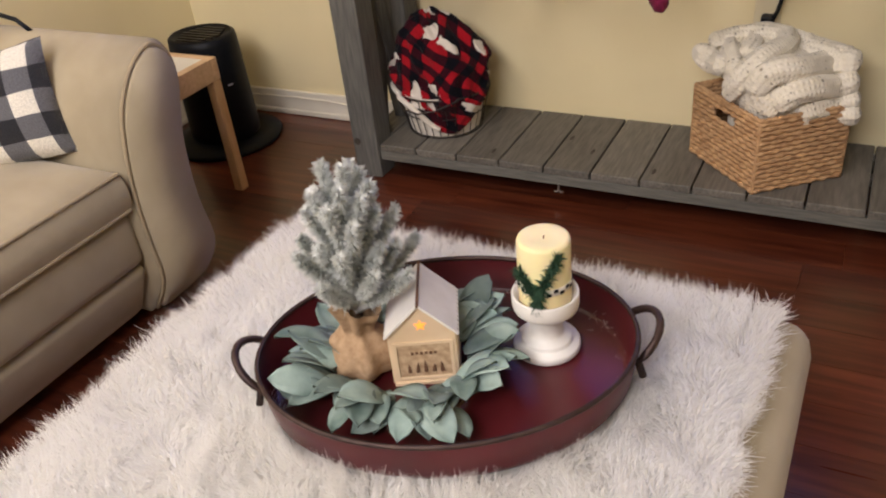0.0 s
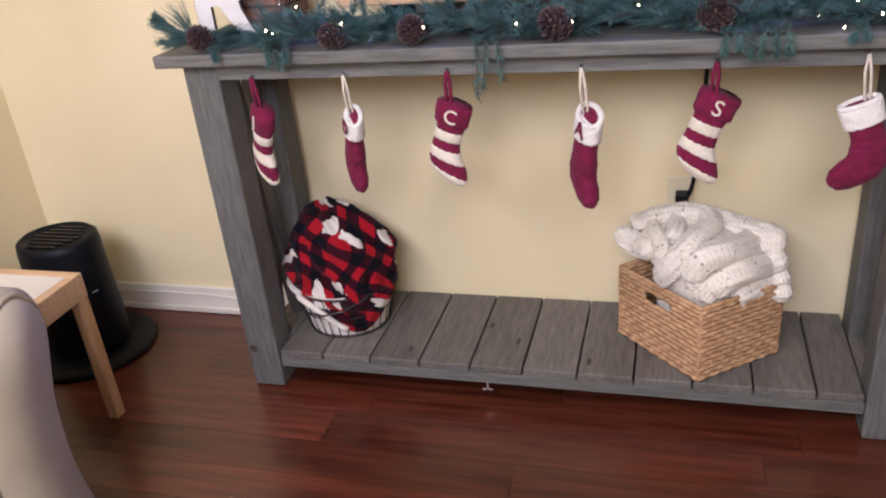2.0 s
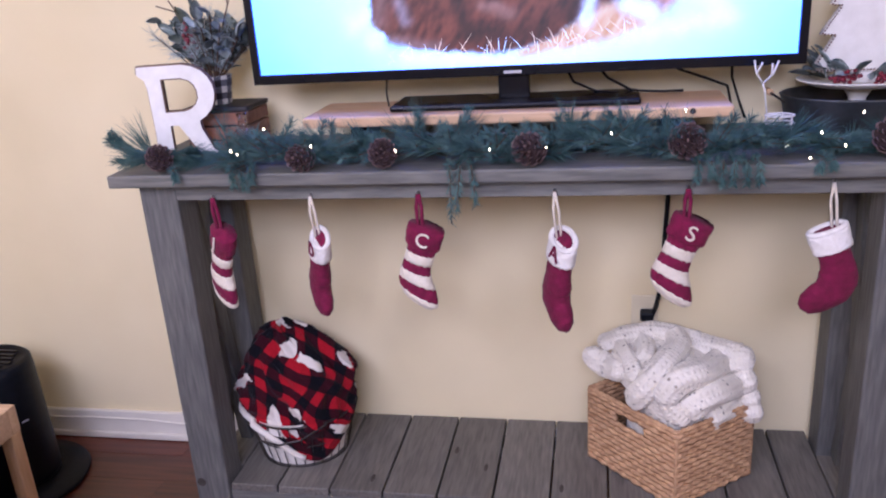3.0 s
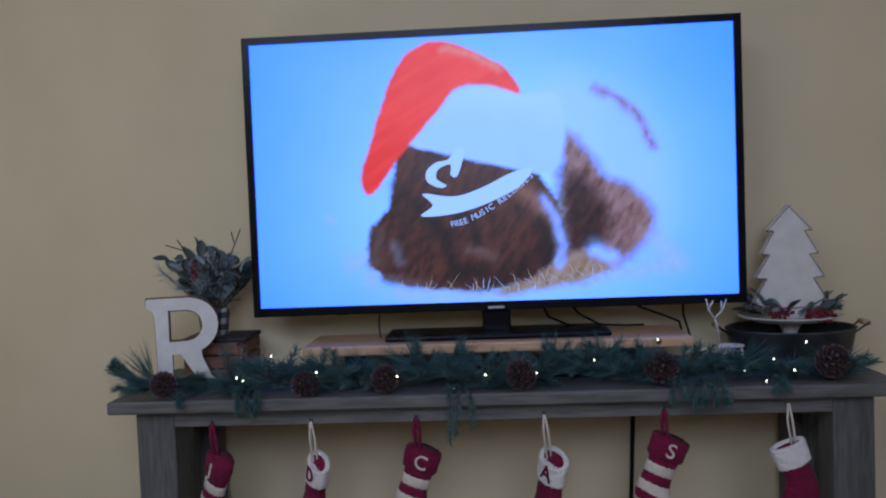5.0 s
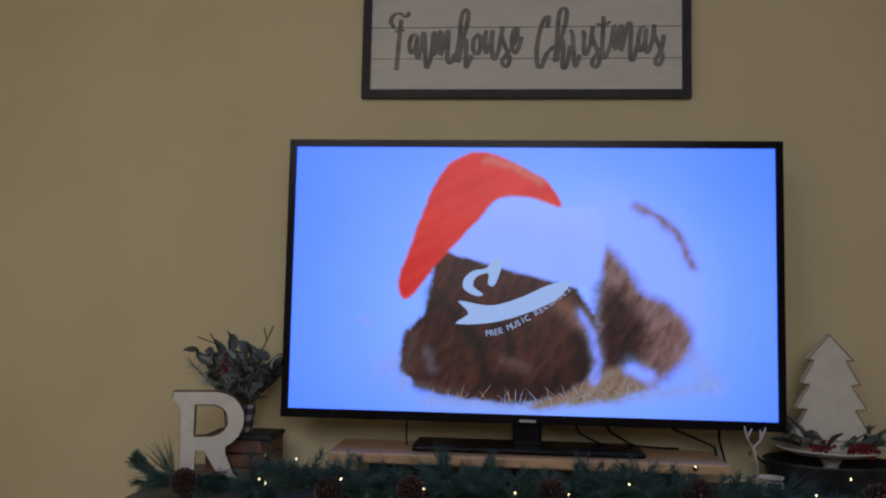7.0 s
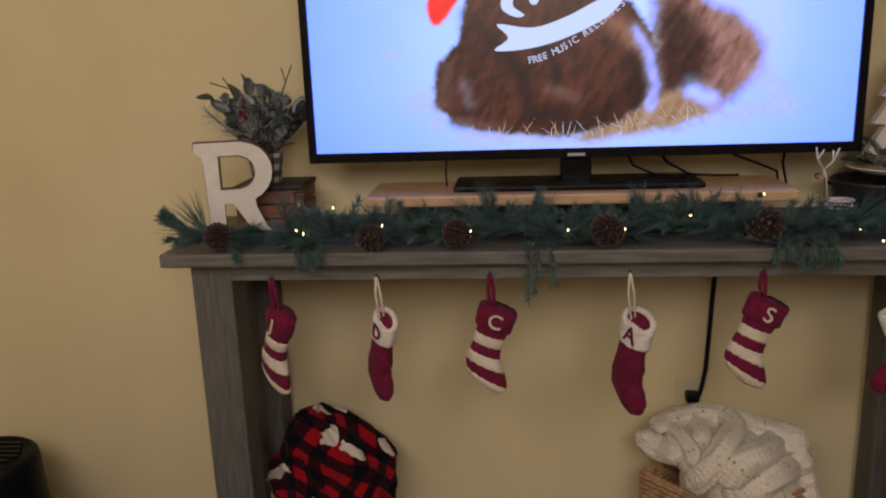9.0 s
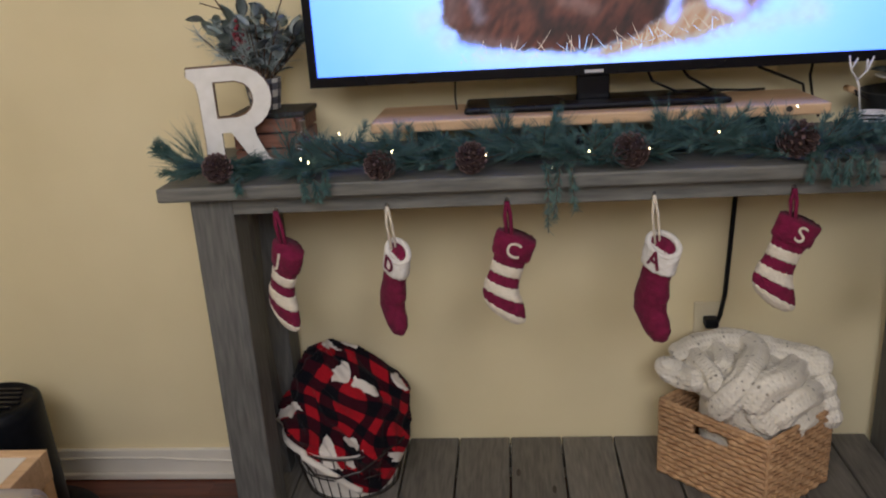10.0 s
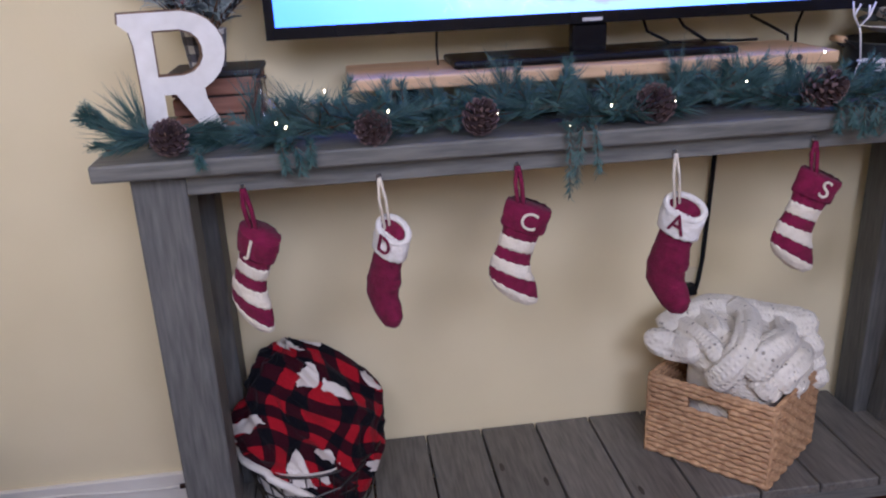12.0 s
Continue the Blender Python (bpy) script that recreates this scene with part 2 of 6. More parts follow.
def tube(points, radius, seg=6, bm=None, closed=False, taper=1.0):
    bm = bm or bmesh.new()
    pts = [Vector(p) for p in points]
    rings = []
    up = Vector((0.13, 0.29, 0.95)).normalized()
    for i, p in enumerate(pts):
        if closed:
            d = (pts[(i + 1) % len(pts)] - pts[i - 1])
        else:
            d = (pts[min(i + 1, len(pts) - 1)] - pts[max(i - 1, 0)])
        d.normalize()
        a = d.cross(up)
        if a.length < 0.05:
            a = d.cross(Vector((1, 0, 0)))
        a.normalize()
        b = d.cross(a)
        r = radius * (1 + (taper - 1) * i / max(len(pts) - 1, 1))
        rings.append([bm.verts.new(p + r * (math.cos(2 * math.pi * k / seg) * a + math.sin(2 * math.pi * k / seg) * b)) for k in range(seg)])
    pairs = list(zip(rings, rings[1:])) + ([(rings[-1], rings[0])] if closed else [])
    for a, b in pairs:
        for k in range(seg):
            bm.faces.new((a[k], a[(k + 1) % seg], b[(k + 1) % seg], b[k]))
    if not closed:
        bm.faces.new(rings[0][::-1])
        bm.faces.new(rings[-1])
    return bm


def plate(loops, y0, y1, bm=None):
    """A flat piece standing in the xz plane, from its outline and holes, y0 to y1 thick."""
    own = bmesh.new()
    edges = []
    for loop in loops:
        vs = [own.verts.new((x, y0, z)) for x, z in loop]
        edges += [own.edges.new((vs[i], vs[(i + 1) % len(vs)])) for i in range(len(vs))]
    bmesh.ops.triangle_fill(own, edges=edges, use_beauty=True)
    got = bmesh.ops.extrude_face_region(own, geom=own.faces[:])
    for v in got["geom"]:
        if isinstance(v, bmesh.types.BMVert):
            v.co.y = y1
    return merge(bm, own)


def rounded(pts, steps=5):
    """A smooth closed outline through the given corners."""
    out, n = [], len(pts)
    for i in range(n):
        p0, p1, p2, p3 = (Vector(pts[(i + k) % n]) for k in (-1, 0, 1, 2))
        for j in range(steps):
            t = j / steps
            out.append(tuple(0.5 * (2 * p1 + (p2 - p0) * t + (2 * p0 - 5 * p1 + 4 * p2 - p3) * t * t + (3 * p1 - p0 - 3 * p2 + p3) * t ** 3)))
    return out


def strands(roots, ways, lengths, width, rng, bend=0.3):
    """Thin bent blades: verts and faces for from_pydata."""
    n = len(roots)
    ways = ways / np.linalg.norm(ways, axis=1)[:, None]
    side = np.cross(ways, rng.normal(size=(n, 3)))
    side /= np.linalg.norm(side, axis=1)[:, None] + 1e-9
    off = rng.normal(size=(n, 3)) * bend
    mid = roots + ways * (lengths * 0.55)[:, None]
    tip = roots + (ways + off * 0.6) * lengths[:, None]
    w = np.broadcast_to(width, (n,))[:, None] / 2
    v = np.stack([roots - side * w, roots + side * w, mid - side * w * 0.9, mid + side * w * 0.9, tip], 1).reshape(-1, 3)
    k = np.arange(n)[:, None] * 5
    quads = (k + np.array([[0, 1, 3, 2]])).tolist()
    tris = (k + np.array([[2, 3, 4]])).tolist()
    return v, quads + tris


def raw(name, v, faces, material, parent=None, label="", smooth=False, kind=""):
    me = bpy.data.meshes.new(name)
    me.from_pydata((np.asarray(v) * U).tolist(), [], faces)
    me.update()
    if smooth:
        me.shade_smooth()
    me.materials.append(material)
    ob = new(name, me)
    if parent:
        ob.parent = parent
    return tagged(ob, label, kind=kind)


def sheet(nu, nv, f, uvf=None, closed_u=False, bm=None):
    """A surface from f(u, v), u and v from 0 to 1, with cloth coordinates from uvf."""
    bm = bm or bmesh.new()
    lay = bm.loops.layers.uv.verify()
    grid = [[bm.verts.new(f(i / nu, j / nv)) for j in range(nv + 1)] for i in range(nu + (0 if closed_u else 1))]
    for i in range(nu):
        for j in range(nv):
            ids = ((i, j), (i + 1, j), (i + 1, j + 1), (i, j + 1))
            face = bm.faces.new([grid[a % len(grid)][b] for a, b in ids])
            if uvf:
                for loop, (a, b) in zip(face.loops, ids):
                    loop[lay].uv = uvf(a / nu, b / nv)
    return bm


def writing(body, size, depth, material, parent, name, place, shear=0.0, font_scale=(1, 1), label="", bold=0.0):
    """Raised writing that stands in the xz plane and faces -y, centred on its place."""
    cu = bpy.data.curves.new(name, "FONT")
    cu.body, cu.size, cu.extrude, cu.shear, cu.align_x, cu.align_y = body, size * U, depth * U, shear, "CENTER", "CENTER"
    cu.offset = bold * U
    tmp = bpy.data.objects.new("tmp", cu)
    scene.collection.objects.link(tmp)
    me = bpy.data.meshes.new_from_object(tmp.evaluated_get(bpy.context.evaluated_depsgraph_get()))
    bpy.data.objects.remove(tmp)
    me.materials.clear()
    me.materials.append(material)
    ob = new(name, me)
    ob.parent = parent
    ob.matrix_basis = Matrix.Translation(Vector(place) * U) @ pose(0, 0, 0, 90) @ Matrix.Diagonal((*font_scale, 1, 1))
    return tagged(ob, label)


# ---- the room ----
WX0, WX1, WY0, WY1, TOP = -1.62, 2.4, 0.0, -3.9, 2.3
part("wall_north", box(WX0 - 0.1, WX1 + 0.1, WY0, WY0 + 0.1, 0, TOP), WALL, kind="structure")
part("wall_west", box(WX0 - 0.1, WX0, WY1, WY0, 0, TOP), WALL, kind="structure")
part("wall_east", box(WX1, WX1 + 0.1, WY1, WY0, 0, TOP), WALL, kind="structure")
part("wall_south", box(WX0 - 0.1, WX1 + 0.1, WY1 - 0.1, WY1, 0, TOP), WALL, kind="structure")
part("ceiling", box(WX0 - 0.1, WX1 + 0.1, WY1 - 0.1, WY0 + 0.1, TOP + 0.002, TOP + 0.1), CEIL, kind="structure")
for k, (wall, args) in enumerate((("north", (WX0 + 0.02, WX1, WY0 - 0.014, WY0 - 0.0005)), ("west", (WX0 + 0.0005, WX0 + 0.014, WY1, WY0 - 0.0005)))):
    base = thing("baseboard", "white painted wooden baseboard along the " + wall + " wall", "baseboard", kind="structure")
    part("board", box(*args, 0.0015, 0.085, 0.003), TRIM, base)
    x0, x1, y0, y1 = args
    part("shoe_moulding", box(x0, x1, y0 - 0.012, y0 - 0.0005, 0.0015, 0.02, 0.004) if k == 0 else box(x1 + 0.0005, x1 + 0.012, y0, y1 - 0.02, 0.0015, 0.02, 0.004), TRIM, base)


# ---- console table ----
def console_table():
    t = thing("console_table", "grey stained rustic wooden console table with slatted lower shelf", "table", (0, 0, 0))
    x0, x1 = -0.819, 0.800
    for k in range(3):
        w = 0.378 / 3
        ya = -0.383 + k * w
        part("top_board", box(x0, x1, ya + 0.0006, ya + w - 0.0006, 0.845, 0.872, 0.004), GREYWOOD, t)
    part("apron", box(-0.69, 0.67, -0.349, -0.329, 0.809, 0.8445, 0.002), GREYWOOD, t)
    part("apron", box(-0.69, 0.67, -0.066, -0.048, 0.794, 0.8445, 0.002), GREYWOOD, t)
    for xa, xb in ((-0.773, -0.690), (0.670, 0.753)):
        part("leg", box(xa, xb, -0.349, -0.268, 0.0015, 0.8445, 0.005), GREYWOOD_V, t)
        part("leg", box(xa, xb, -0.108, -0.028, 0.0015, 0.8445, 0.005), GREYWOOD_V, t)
        xm = (xa + xb) / 2
        part("side_rail", box(xm - 0.02, xm + 0.02, -0.2675, -0.1085, 0.816, 0.8445, 0.003), GREYWOOD_Y, t)
        part("side_rail", box(xm - 0.02, xm + 0.02, -0.2675, -0.1085, 0.040, 0.082, 0.003), GREYWOOD_Y, t)
        for s in (1, -1):
            bm = box(-0.015, 0.015, -0.022, 0.022, -0.352, 0.352, 0.003)
            bmesh.ops.rotate(bm, verts=bm.verts, cent=(0, 0, 0), matrix=Matrix.Rotation(s * math.atan2(0.118, 0.70), 3, "X"))
            bmesh.ops.translate(bm, verts=bm.verts, vec=(xm + s * 0.003, -0.188, 0.455))
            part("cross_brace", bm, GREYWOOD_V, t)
    part("shelf_rail", box(-0.6895, 0.6695, -0.339, -0.320, 0.058, 0.0868, 0.002), GREYWOOD, t)
    part("shelf_rail", box(-0.6895, 0.6695, -0.066, -0.048, 0.058, 0.0868, 0.002), GREYWOOD, t)
    gaps = [-0.6885] + [-0.570 + 0.1272 * k for k in range(10)] + [0.6685]
    for a, b in zip(gaps, gaps[1:]):
        part("shelf_plank", box(a + 0.0022, b - 0.0022, -0.341, -0.006, 0.0872, 0.108, 0.003), GREYWOOD_Y, t)
    for xa, xb in ((-0.772, -0.6895), (0.6695, 0.752)):
        part("shelf_plank", box(xa, xb, -0.2665, -0.1095, 0.0872, 0.108, 0.002), GREYWOOD_Y, t)
    part("knot", lathe([(0, 0), (0.011, 0), (0.011, 0.0006), (0, 0.0008)], 14), KNOT, t, "dark round knot").matrix_basis = pose(-0.756 * U, -0.3493 * U, 0.113 * U, 90)
    for k in range(5):
        part("knot", lathe([(0, 0), (0.007, 0), (0.006, 0.0005), (0, 0.0006)], 12), KNOT, t).matrix_basis = Matrix.Translation(Vector((-0.35 + k * 0.13 + 0.05 * (k % 2), -0.29 + 0.13 * ((k * 2) % 3) / 2, 0.1081)) * U) @ Matrix.Diagonal((0.7, 2.2, 1, 1))
    return t


console_table()


# ---- television ----
stand_at(z=-0.0060)
def soft_noise(x, y, seed, octaves=3):
    """Smooth noise between -1 and 1 over arrays of plane coordinates."""
    r = np.random.default_rng(seed)
    total, size = np.zeros_like(x), 1.0
    for _ in range(octaves):
        table = r.uniform(-1, 1, (64, 64))
        xi, yi = np.floor(x).astype(int), np.floor(y).astype(int)
        fx, fy = x - xi, y - yi
        fx, fy = fx * fx * (3 - 2 * fx), fy * fy * (3 - 2 * fy)
        a, b = table[xi % 64, yi % 64], table[(xi + 1) % 64, yi % 64]
        c, d = table[xi % 64, (yi + 1) % 64], table[(xi + 1) % 64, (yi + 1) % 64]
        total += size * ((a * (1 - fx) + b * fx) * (1 - fy) + (c * (1 - fx) + d * fx) * fy)
        x, y, size = x * 2.1 + 5.3, y * 2.1 + 1.7, size * 0.5
    return total / 1.75


def line_distance(x, y, pts, closed=False):
    """Distance of each plane point from a broken line; inside a closed one it is negative."""
    best, inside = np.full(x.shape, 9.0), np.zeros(x.shape, bool)
    ends = list(zip(pts, pts[1:])) + ([(pts[-1], pts[0])] if closed else [])
    for (ax_, ay_), (bx_, by_) in ends:
        ux, uy = bx_ - ax_, by_ - ay_
        t = np.clip(((x - ax_) * ux + (y - ay_) * uy) / (ux * ux + uy * uy + 1e-12), 0, 1)
        best = np.minimum(best, np.hypot(x - ax_ - t * ux, y - ay_ - t * uy))
        cross = (ay_ > y) != (by_ > y)
        inside ^= cross & (x < ax_ + (y - ay_) * ux / (uy if abs(uy) > 1e-9 else 1e-9))
    return np.where(inside, -best, best) if closed else best


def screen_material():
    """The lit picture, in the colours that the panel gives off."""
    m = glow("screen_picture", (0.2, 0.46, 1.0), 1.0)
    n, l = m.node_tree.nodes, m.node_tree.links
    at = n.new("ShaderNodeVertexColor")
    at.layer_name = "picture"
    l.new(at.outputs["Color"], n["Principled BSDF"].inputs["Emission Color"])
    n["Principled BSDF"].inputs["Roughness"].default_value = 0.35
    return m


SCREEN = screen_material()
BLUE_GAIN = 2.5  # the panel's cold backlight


def brush(store, alpha, c1, c2, grain):
    """Lays one soft coat of colour over the picture."""
    tone = np.clip(0.5 + 0.5 * grain, 0, 1)[:, None]
    col = np.array(c1) * (1 - tone) + np.array(c2) * tone
    a = np.clip(alpha, 0, 1)[:, None]
    store[:] = store * (1 - a) + col * a


def screen_picture(a, b):
    """Soft brushed shapes on a pale blue ground; a runs to the right and b down, 0 to 1."""
    y = b * 0.56
    warp = 0.006 * soft_noise(a * 40, y * 40, 3), 0.006 * soft_noise(a * 40, y * 40, 4)
    fur = 1.6 * soft_noise(a * 90 + y * 60, y * 26 - a * 30, 5)
    wide = soft_noise(a * 9, y * 9, 6)
    fine = soft_noise(a * 130, y * 130, 7)
    mid = np.exp(-(((a - 0.53) / 0.47) ** 2 + ((b - 0.62) / 0.62) ** 2) * 1.1)
    store = np.zeros((len(a), 3))
    brush(store, np.ones(len(a)), (0.50, 1.20, 2.9), (1.75, 2.62, 3.3), np.clip(mid * 2.1 - 0.98 + 0.10 * wide, -1, 1))

    def coat(pts, feather, c1, c2, grain=fur, ragged=1.0, share=1.0, steps=4):
        line = [(p[0], p[1] * 0.56) for p in rounded(pts, steps)]
        d = line_distance(a + ragged * warp[0], y + ragged * warp[1], line, True) + ragged * 0.004 * fine
        t = np.clip(0.5 - d / (2 * feather), 0, 1)
        brush(store, share * t * t * (3 - 2 * t), c1, c2, grain)

    def stroke(pts, width, c1, c2, share=0.8, grain=fur):
        d = line_distance(a + warp[0], y + warp[1], [(p[0], p[1] * 0.56) for p in pts])
        brush(store, share * np.exp(-(d / width) ** 2), c1, c2, grain)

    white, pale = (1.75, 2.35, 3.2), (1.45, 1.95, 2.9)
    coat([(0.62, 0.22), (0.72, 0.20), (0.83, 0.34), (0.87, 0.58), (0.84, 0.78), (0.66, 0.74)], 0.05, white, pale, wide, 1, 0.75)
    stroke([(0.72, 0.22), (0.77, 0.27), (0.81, 0.34), (0.832, 0.44)], 0.011, (0.75, 0.36, 0.24), (1.3, 0.9, 0.8), 0.85)
    coat([(0.65, 0.40), (0.70, 0.45), (0.74, 0.55), (0.80, 0.60), (0.83, 0.70), (0.80, 0.82), (0.73, 0.90), (0.64, 0.90)], 0.020, (0.42, 0.13, 0.07), (1.15, 0.62, 0.50))
    coat([(0.645, 0.54), (0.70, 0.56), (0.74, 0.66), (0.73, 0.80), (0.66, 0.84)], 0.022, (0.045, 0.012, 0.012), (0.22, 0.06, 0.035))
    stroke([(0.74, 0.60), (0.80, 0.66), (0.815, 0.76)], 0.020, (0.75, 0.30, 0.18), (1.4, 0.85, 0.7), 0.7)
    for pts, w_ in (([(0.20, 0.84), (0.26, 0.80), (0.24, 0.90)], 0.022), ([(0.15, 0.665), (0.16, 0.67)], 0.010), ([(0.30, 0.96), (0.45, 0.975), (0.60, 0.95), (0.76, 0.91), (0.86, 0.88)], 0.018), ([(0.84, 0.80), (0.88, 0.87)], 0.022)):
        stroke(pts, w_, (1.35, 1.45, 0.98), (1.6, 2.1, 2.3), 0.7, fine)
    coat([(0.62, 0.86), (0.70, 0.82), (0.76, 0.88), (0.62, 0.95), (0.50, 0.97)], 0.012, (0.95, 0.50, 0.20), (1.35, 0.95, 0.60))
    stroke([(0.71, 0.82), (0.745, 0.85)], 0.016, white, pale, 0.9)
    coat([(0.31, 0.40), (0.42, 0.44), (0.56, 0.50), (0.61, 0.56), (0.645, 0.70), (0.645, 0.82), (0.58, 0.91), (0.48, 0.955), (0.36, 0.945), (0.27, 0.90), (0.235, 0.81), (0.24, 0.72), (0.275, 0.65), (0.295, 0.54)], 0.007, (0.085, 0.022, 0.014), (0.33, 0.085, 0.038))
    for pts, w_, c1, c2 in (([(0.34, 0.62), (0.40, 0.74), (0.415, 0.90)], 0.016, (0.02, 0.007, 0.006), (0.07, 0.02, 0.012)), ([(0.38, 0.60), (0.45, 0.68), (0.47, 0.80)], 0.013, (0.03, 0.01, 0.008), (0.08, 0.025, 0.015)),
                            ([(0.43, 0.90), (0.52, 0.90), (0.60, 0.84)], 0.024, (0.03, 0.009, 0.006), (0.12, 0.03, 0.016)), ([(0.60, 0.70), (0.615, 0.82)], 0.020, (0.02, 0.006, 0.006), (0.08, 0.02, 0.012)),
                            ([(0.30, 0.56), (0.305, 0.66)], 0.016, (0.05, 0.015, 0.012), (0.16, 0.05, 0.035)), ([(0.26, 0.72), (0.25, 0.84)], 0.014, (0.26, 0.12, 0.085), (0.42, 0.22, 0.17)),
                            ([(0.29, 0.78), (0.30, 0.84)], 0.011, (0.42, 0.30, 0.30), (0.62, 0.46, 0.46)), ([(0.27, 0.90), (0.36, 0.93)], 0.012, (0.30, 0.15, 0.11), (0.45, 0.25, 0.2)), ([(0.45, 0.80), (0.50, 0.83)], 0.011, (0.34, 0.15, 0.10), (0.50, 0.24, 0.16)),
                            ([(0.56, 0.58), (0.61, 0.66)], 0.020, (0.65, 0.24, 0.12), (0.95, 0.45, 0.26))):
        stroke(pts, w_, c1, c2, 0.85)
    stroke([(0.605, 0.62), (0.63, 0.70), (0.645, 0.80), (0.638, 0.87)], 0.010, (1.0, 1.15, 1.5), (1.5, 1.75, 2.3), 0.95)
    coat([(0.335, 0.39), (0.40, 0.27), (0.44, 0.20), (0.52, 0.19), (0.57, 0.23), (0.645, 0.24), (0.648, 0.45), (0.615, 0.525), (0.5, 0.485), (0.40, 0.435)], 0.006, (1.5, 2.0, 2.95), (1.85, 2.4, 3.25), wide, 0.5)
    coat([(0.225, 0.52), (0.25, 0.38), (0.285, 0.20), (0.325, 0.07), (0.38, 0.02), (0.43, 0.03), (0.50, 0.09), (0.54, 0.14), (0.565, 0.225), (0.51, 0.195), (0.44, 0.19), (0.39, 0.28), (0.31, 0.44), (0.248, 0.58)], 0.0045, (2.6, 0.035, 0.012), (3.6, 0.13, 0.05), soft_noise(a * 60 + b * 50, b * 14, 9), 0.35)
    stroke([(0.41, 0.045), (0.47, 0.075), (0.52, 0.13)], 0.010, (2.6, 0.7, 0.4), (2.9, 1.1, 0.8), 0.6)
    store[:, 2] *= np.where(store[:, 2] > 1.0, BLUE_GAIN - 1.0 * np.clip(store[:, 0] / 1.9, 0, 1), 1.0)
    return store


def television():
    t = thing("television", "black flat television showing a blue picture on a wooden riser", "television", (0, -0.174, 0.962))
    z0, z1 = 0.0605, 0.6985
    part("case", box(-0.558, 0.558, 0.004, 0.045, z0, z1, 0.006), BLACKPLASTIC, t)
    part("bezel", plate([[(-0.558, z0), (0.558, z0), (0.558, z1), (-0.558, z1)], [(-0.542, z0 + 0.02), (0.542, z0 + 0.02), (0.542, z1 - 0.016), (-0.542, z1 - 0.016)]], -0.006, 0.0035), GLOSSBLACK, t)
    sx0, sx1, sz0, sz1 = -0.542, 0.542, z0 + 0.02, z1 - 0.016
    w, h = sx1 - sx0, sz1 - sz0
    na, nb = 400, 225
    ga, gb_ = np.meshgrid(np.linspace(0, 1, na + 1), np.linspace(0, 1, nb + 1), indexing="ij")
    ids = np.arange((na + 1) * (nb + 1)).reshape(na + 1, nb + 1)
    quads = np.stack([ids[:-1, :-1], ids[:-1, 1:], ids[1:, 1:], ids[1:, :-1]], -1).reshape(-1, 4)
    verts = np.stack([sx0 + ga.ravel() * w, np.full(ga.size, 0.0006), sz1 - gb_.ravel() * h], 1)
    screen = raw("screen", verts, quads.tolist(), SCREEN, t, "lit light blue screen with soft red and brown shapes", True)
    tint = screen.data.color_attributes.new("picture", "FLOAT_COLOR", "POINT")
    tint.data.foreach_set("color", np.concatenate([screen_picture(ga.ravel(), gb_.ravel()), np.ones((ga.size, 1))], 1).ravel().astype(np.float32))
    white = glow("screen_white", (0.58, 0.74, 1.0), 3.2)
    sand = glow("screen_straw", (0.95, 0.72, 0.50), 2.0)

    def patch(name, pts, y, m, label):
        part(name, plate([[(sx0 + a * w, sz1 - b * h) for a, b in rounded(pts)]], -y, -y + 0.0003), m, screen, label)

    srng = np.random.default_rng(3)
    for m, count in ((sand, 54), (white, 30)):
        bm = bmesh.new()
        for k in range(count):
            a0 = 0.26 + 0.48 * srng.random()
            b0 = 0.965 - 0.07 * max(0, (a0 - 0.5) / 0.25) + 0.012 * srng.normal()
            dx_, dz_ = 0.014 * srng.normal(), 0.015 + 0.045 * srng.random() ** 2
            pts = [(a0, b0), (a0 + 0.0013, b0), (a0 + 0.6 * dx_ + 0.001, b0 - 0.6 * dz_), (a0 + dx_, b0 - dz_)]
            plate([[(sx0 + a * w, sz1 - b * h) for a, b in pts]], -0.0008, -0.0006, bm)
        part("straw", bm, m, screen, "thin pale strokes along the foot of the picture", kind="stuff")
    patch("ribbon", [(0.355, 0.585), (0.42, 0.60), (0.48, 0.57), (0.54, 0.52), (0.585, 0.505), (0.558, 0.57), (0.49, 0.63), (0.42, 0.665), (0.35, 0.67), (0.375, 0.63)], 0.0012, white, "white ribbon shape")
    patch("mark", [(0.365, 0.50), (0.385, 0.47), (0.41, 0.46), (0.43, 0.42), (0.445, 0.43), (0.43, 0.52), (0.415, 0.52), (0.415, 0.48), (0.39, 0.495), (0.385, 0.53), (0.405, 0.558), (0.39, 0.565), (0.365, 0.54)], 0.0012, white, "white mark")
    for k, ch in enumerate("FREE MUSIC RELEASES"):
        if ch != " ":
            u = k / 18
            ob = writing(ch, 0.019, 0.0001, white, screen, "letter", (sx0 + (0.415 + 0.165 * u) * w, -0.0014, sz1 - (0.705 - 0.17 * u ** 1.5) * h))
            ob.matrix_basis = ob.matrix_basis @ pose(0, 0, 0, 0, 0, 12 + 34 * u)
    part("neck", box(-0.032, 0.032, 0.006, 0.03, 0.010, 0.0603, 0.004), GLOSSBLACK, t)
    part("logo_plate", box(-0.018, 0.018, -0.0078, -0.0064, z0 + 0.004, z0 + 0.010, 0.0004), GREYMARK, t, "small pale rectangular mark")
    part("base", box(-0.252, 0.252, -0.052, 0.085, 0.0005, 0.0125, 0.005), GLOSSBLACK, t)
    for z, r in ((0.02, 0.001),):
        part("cable", tube([(-0.27, 0.02, 0.06), (-0.272, 0.015, 0.03), (-0.27, 0.02, 0.002)], 0.002), BLACKPLASTIC, t)
    return t


television()

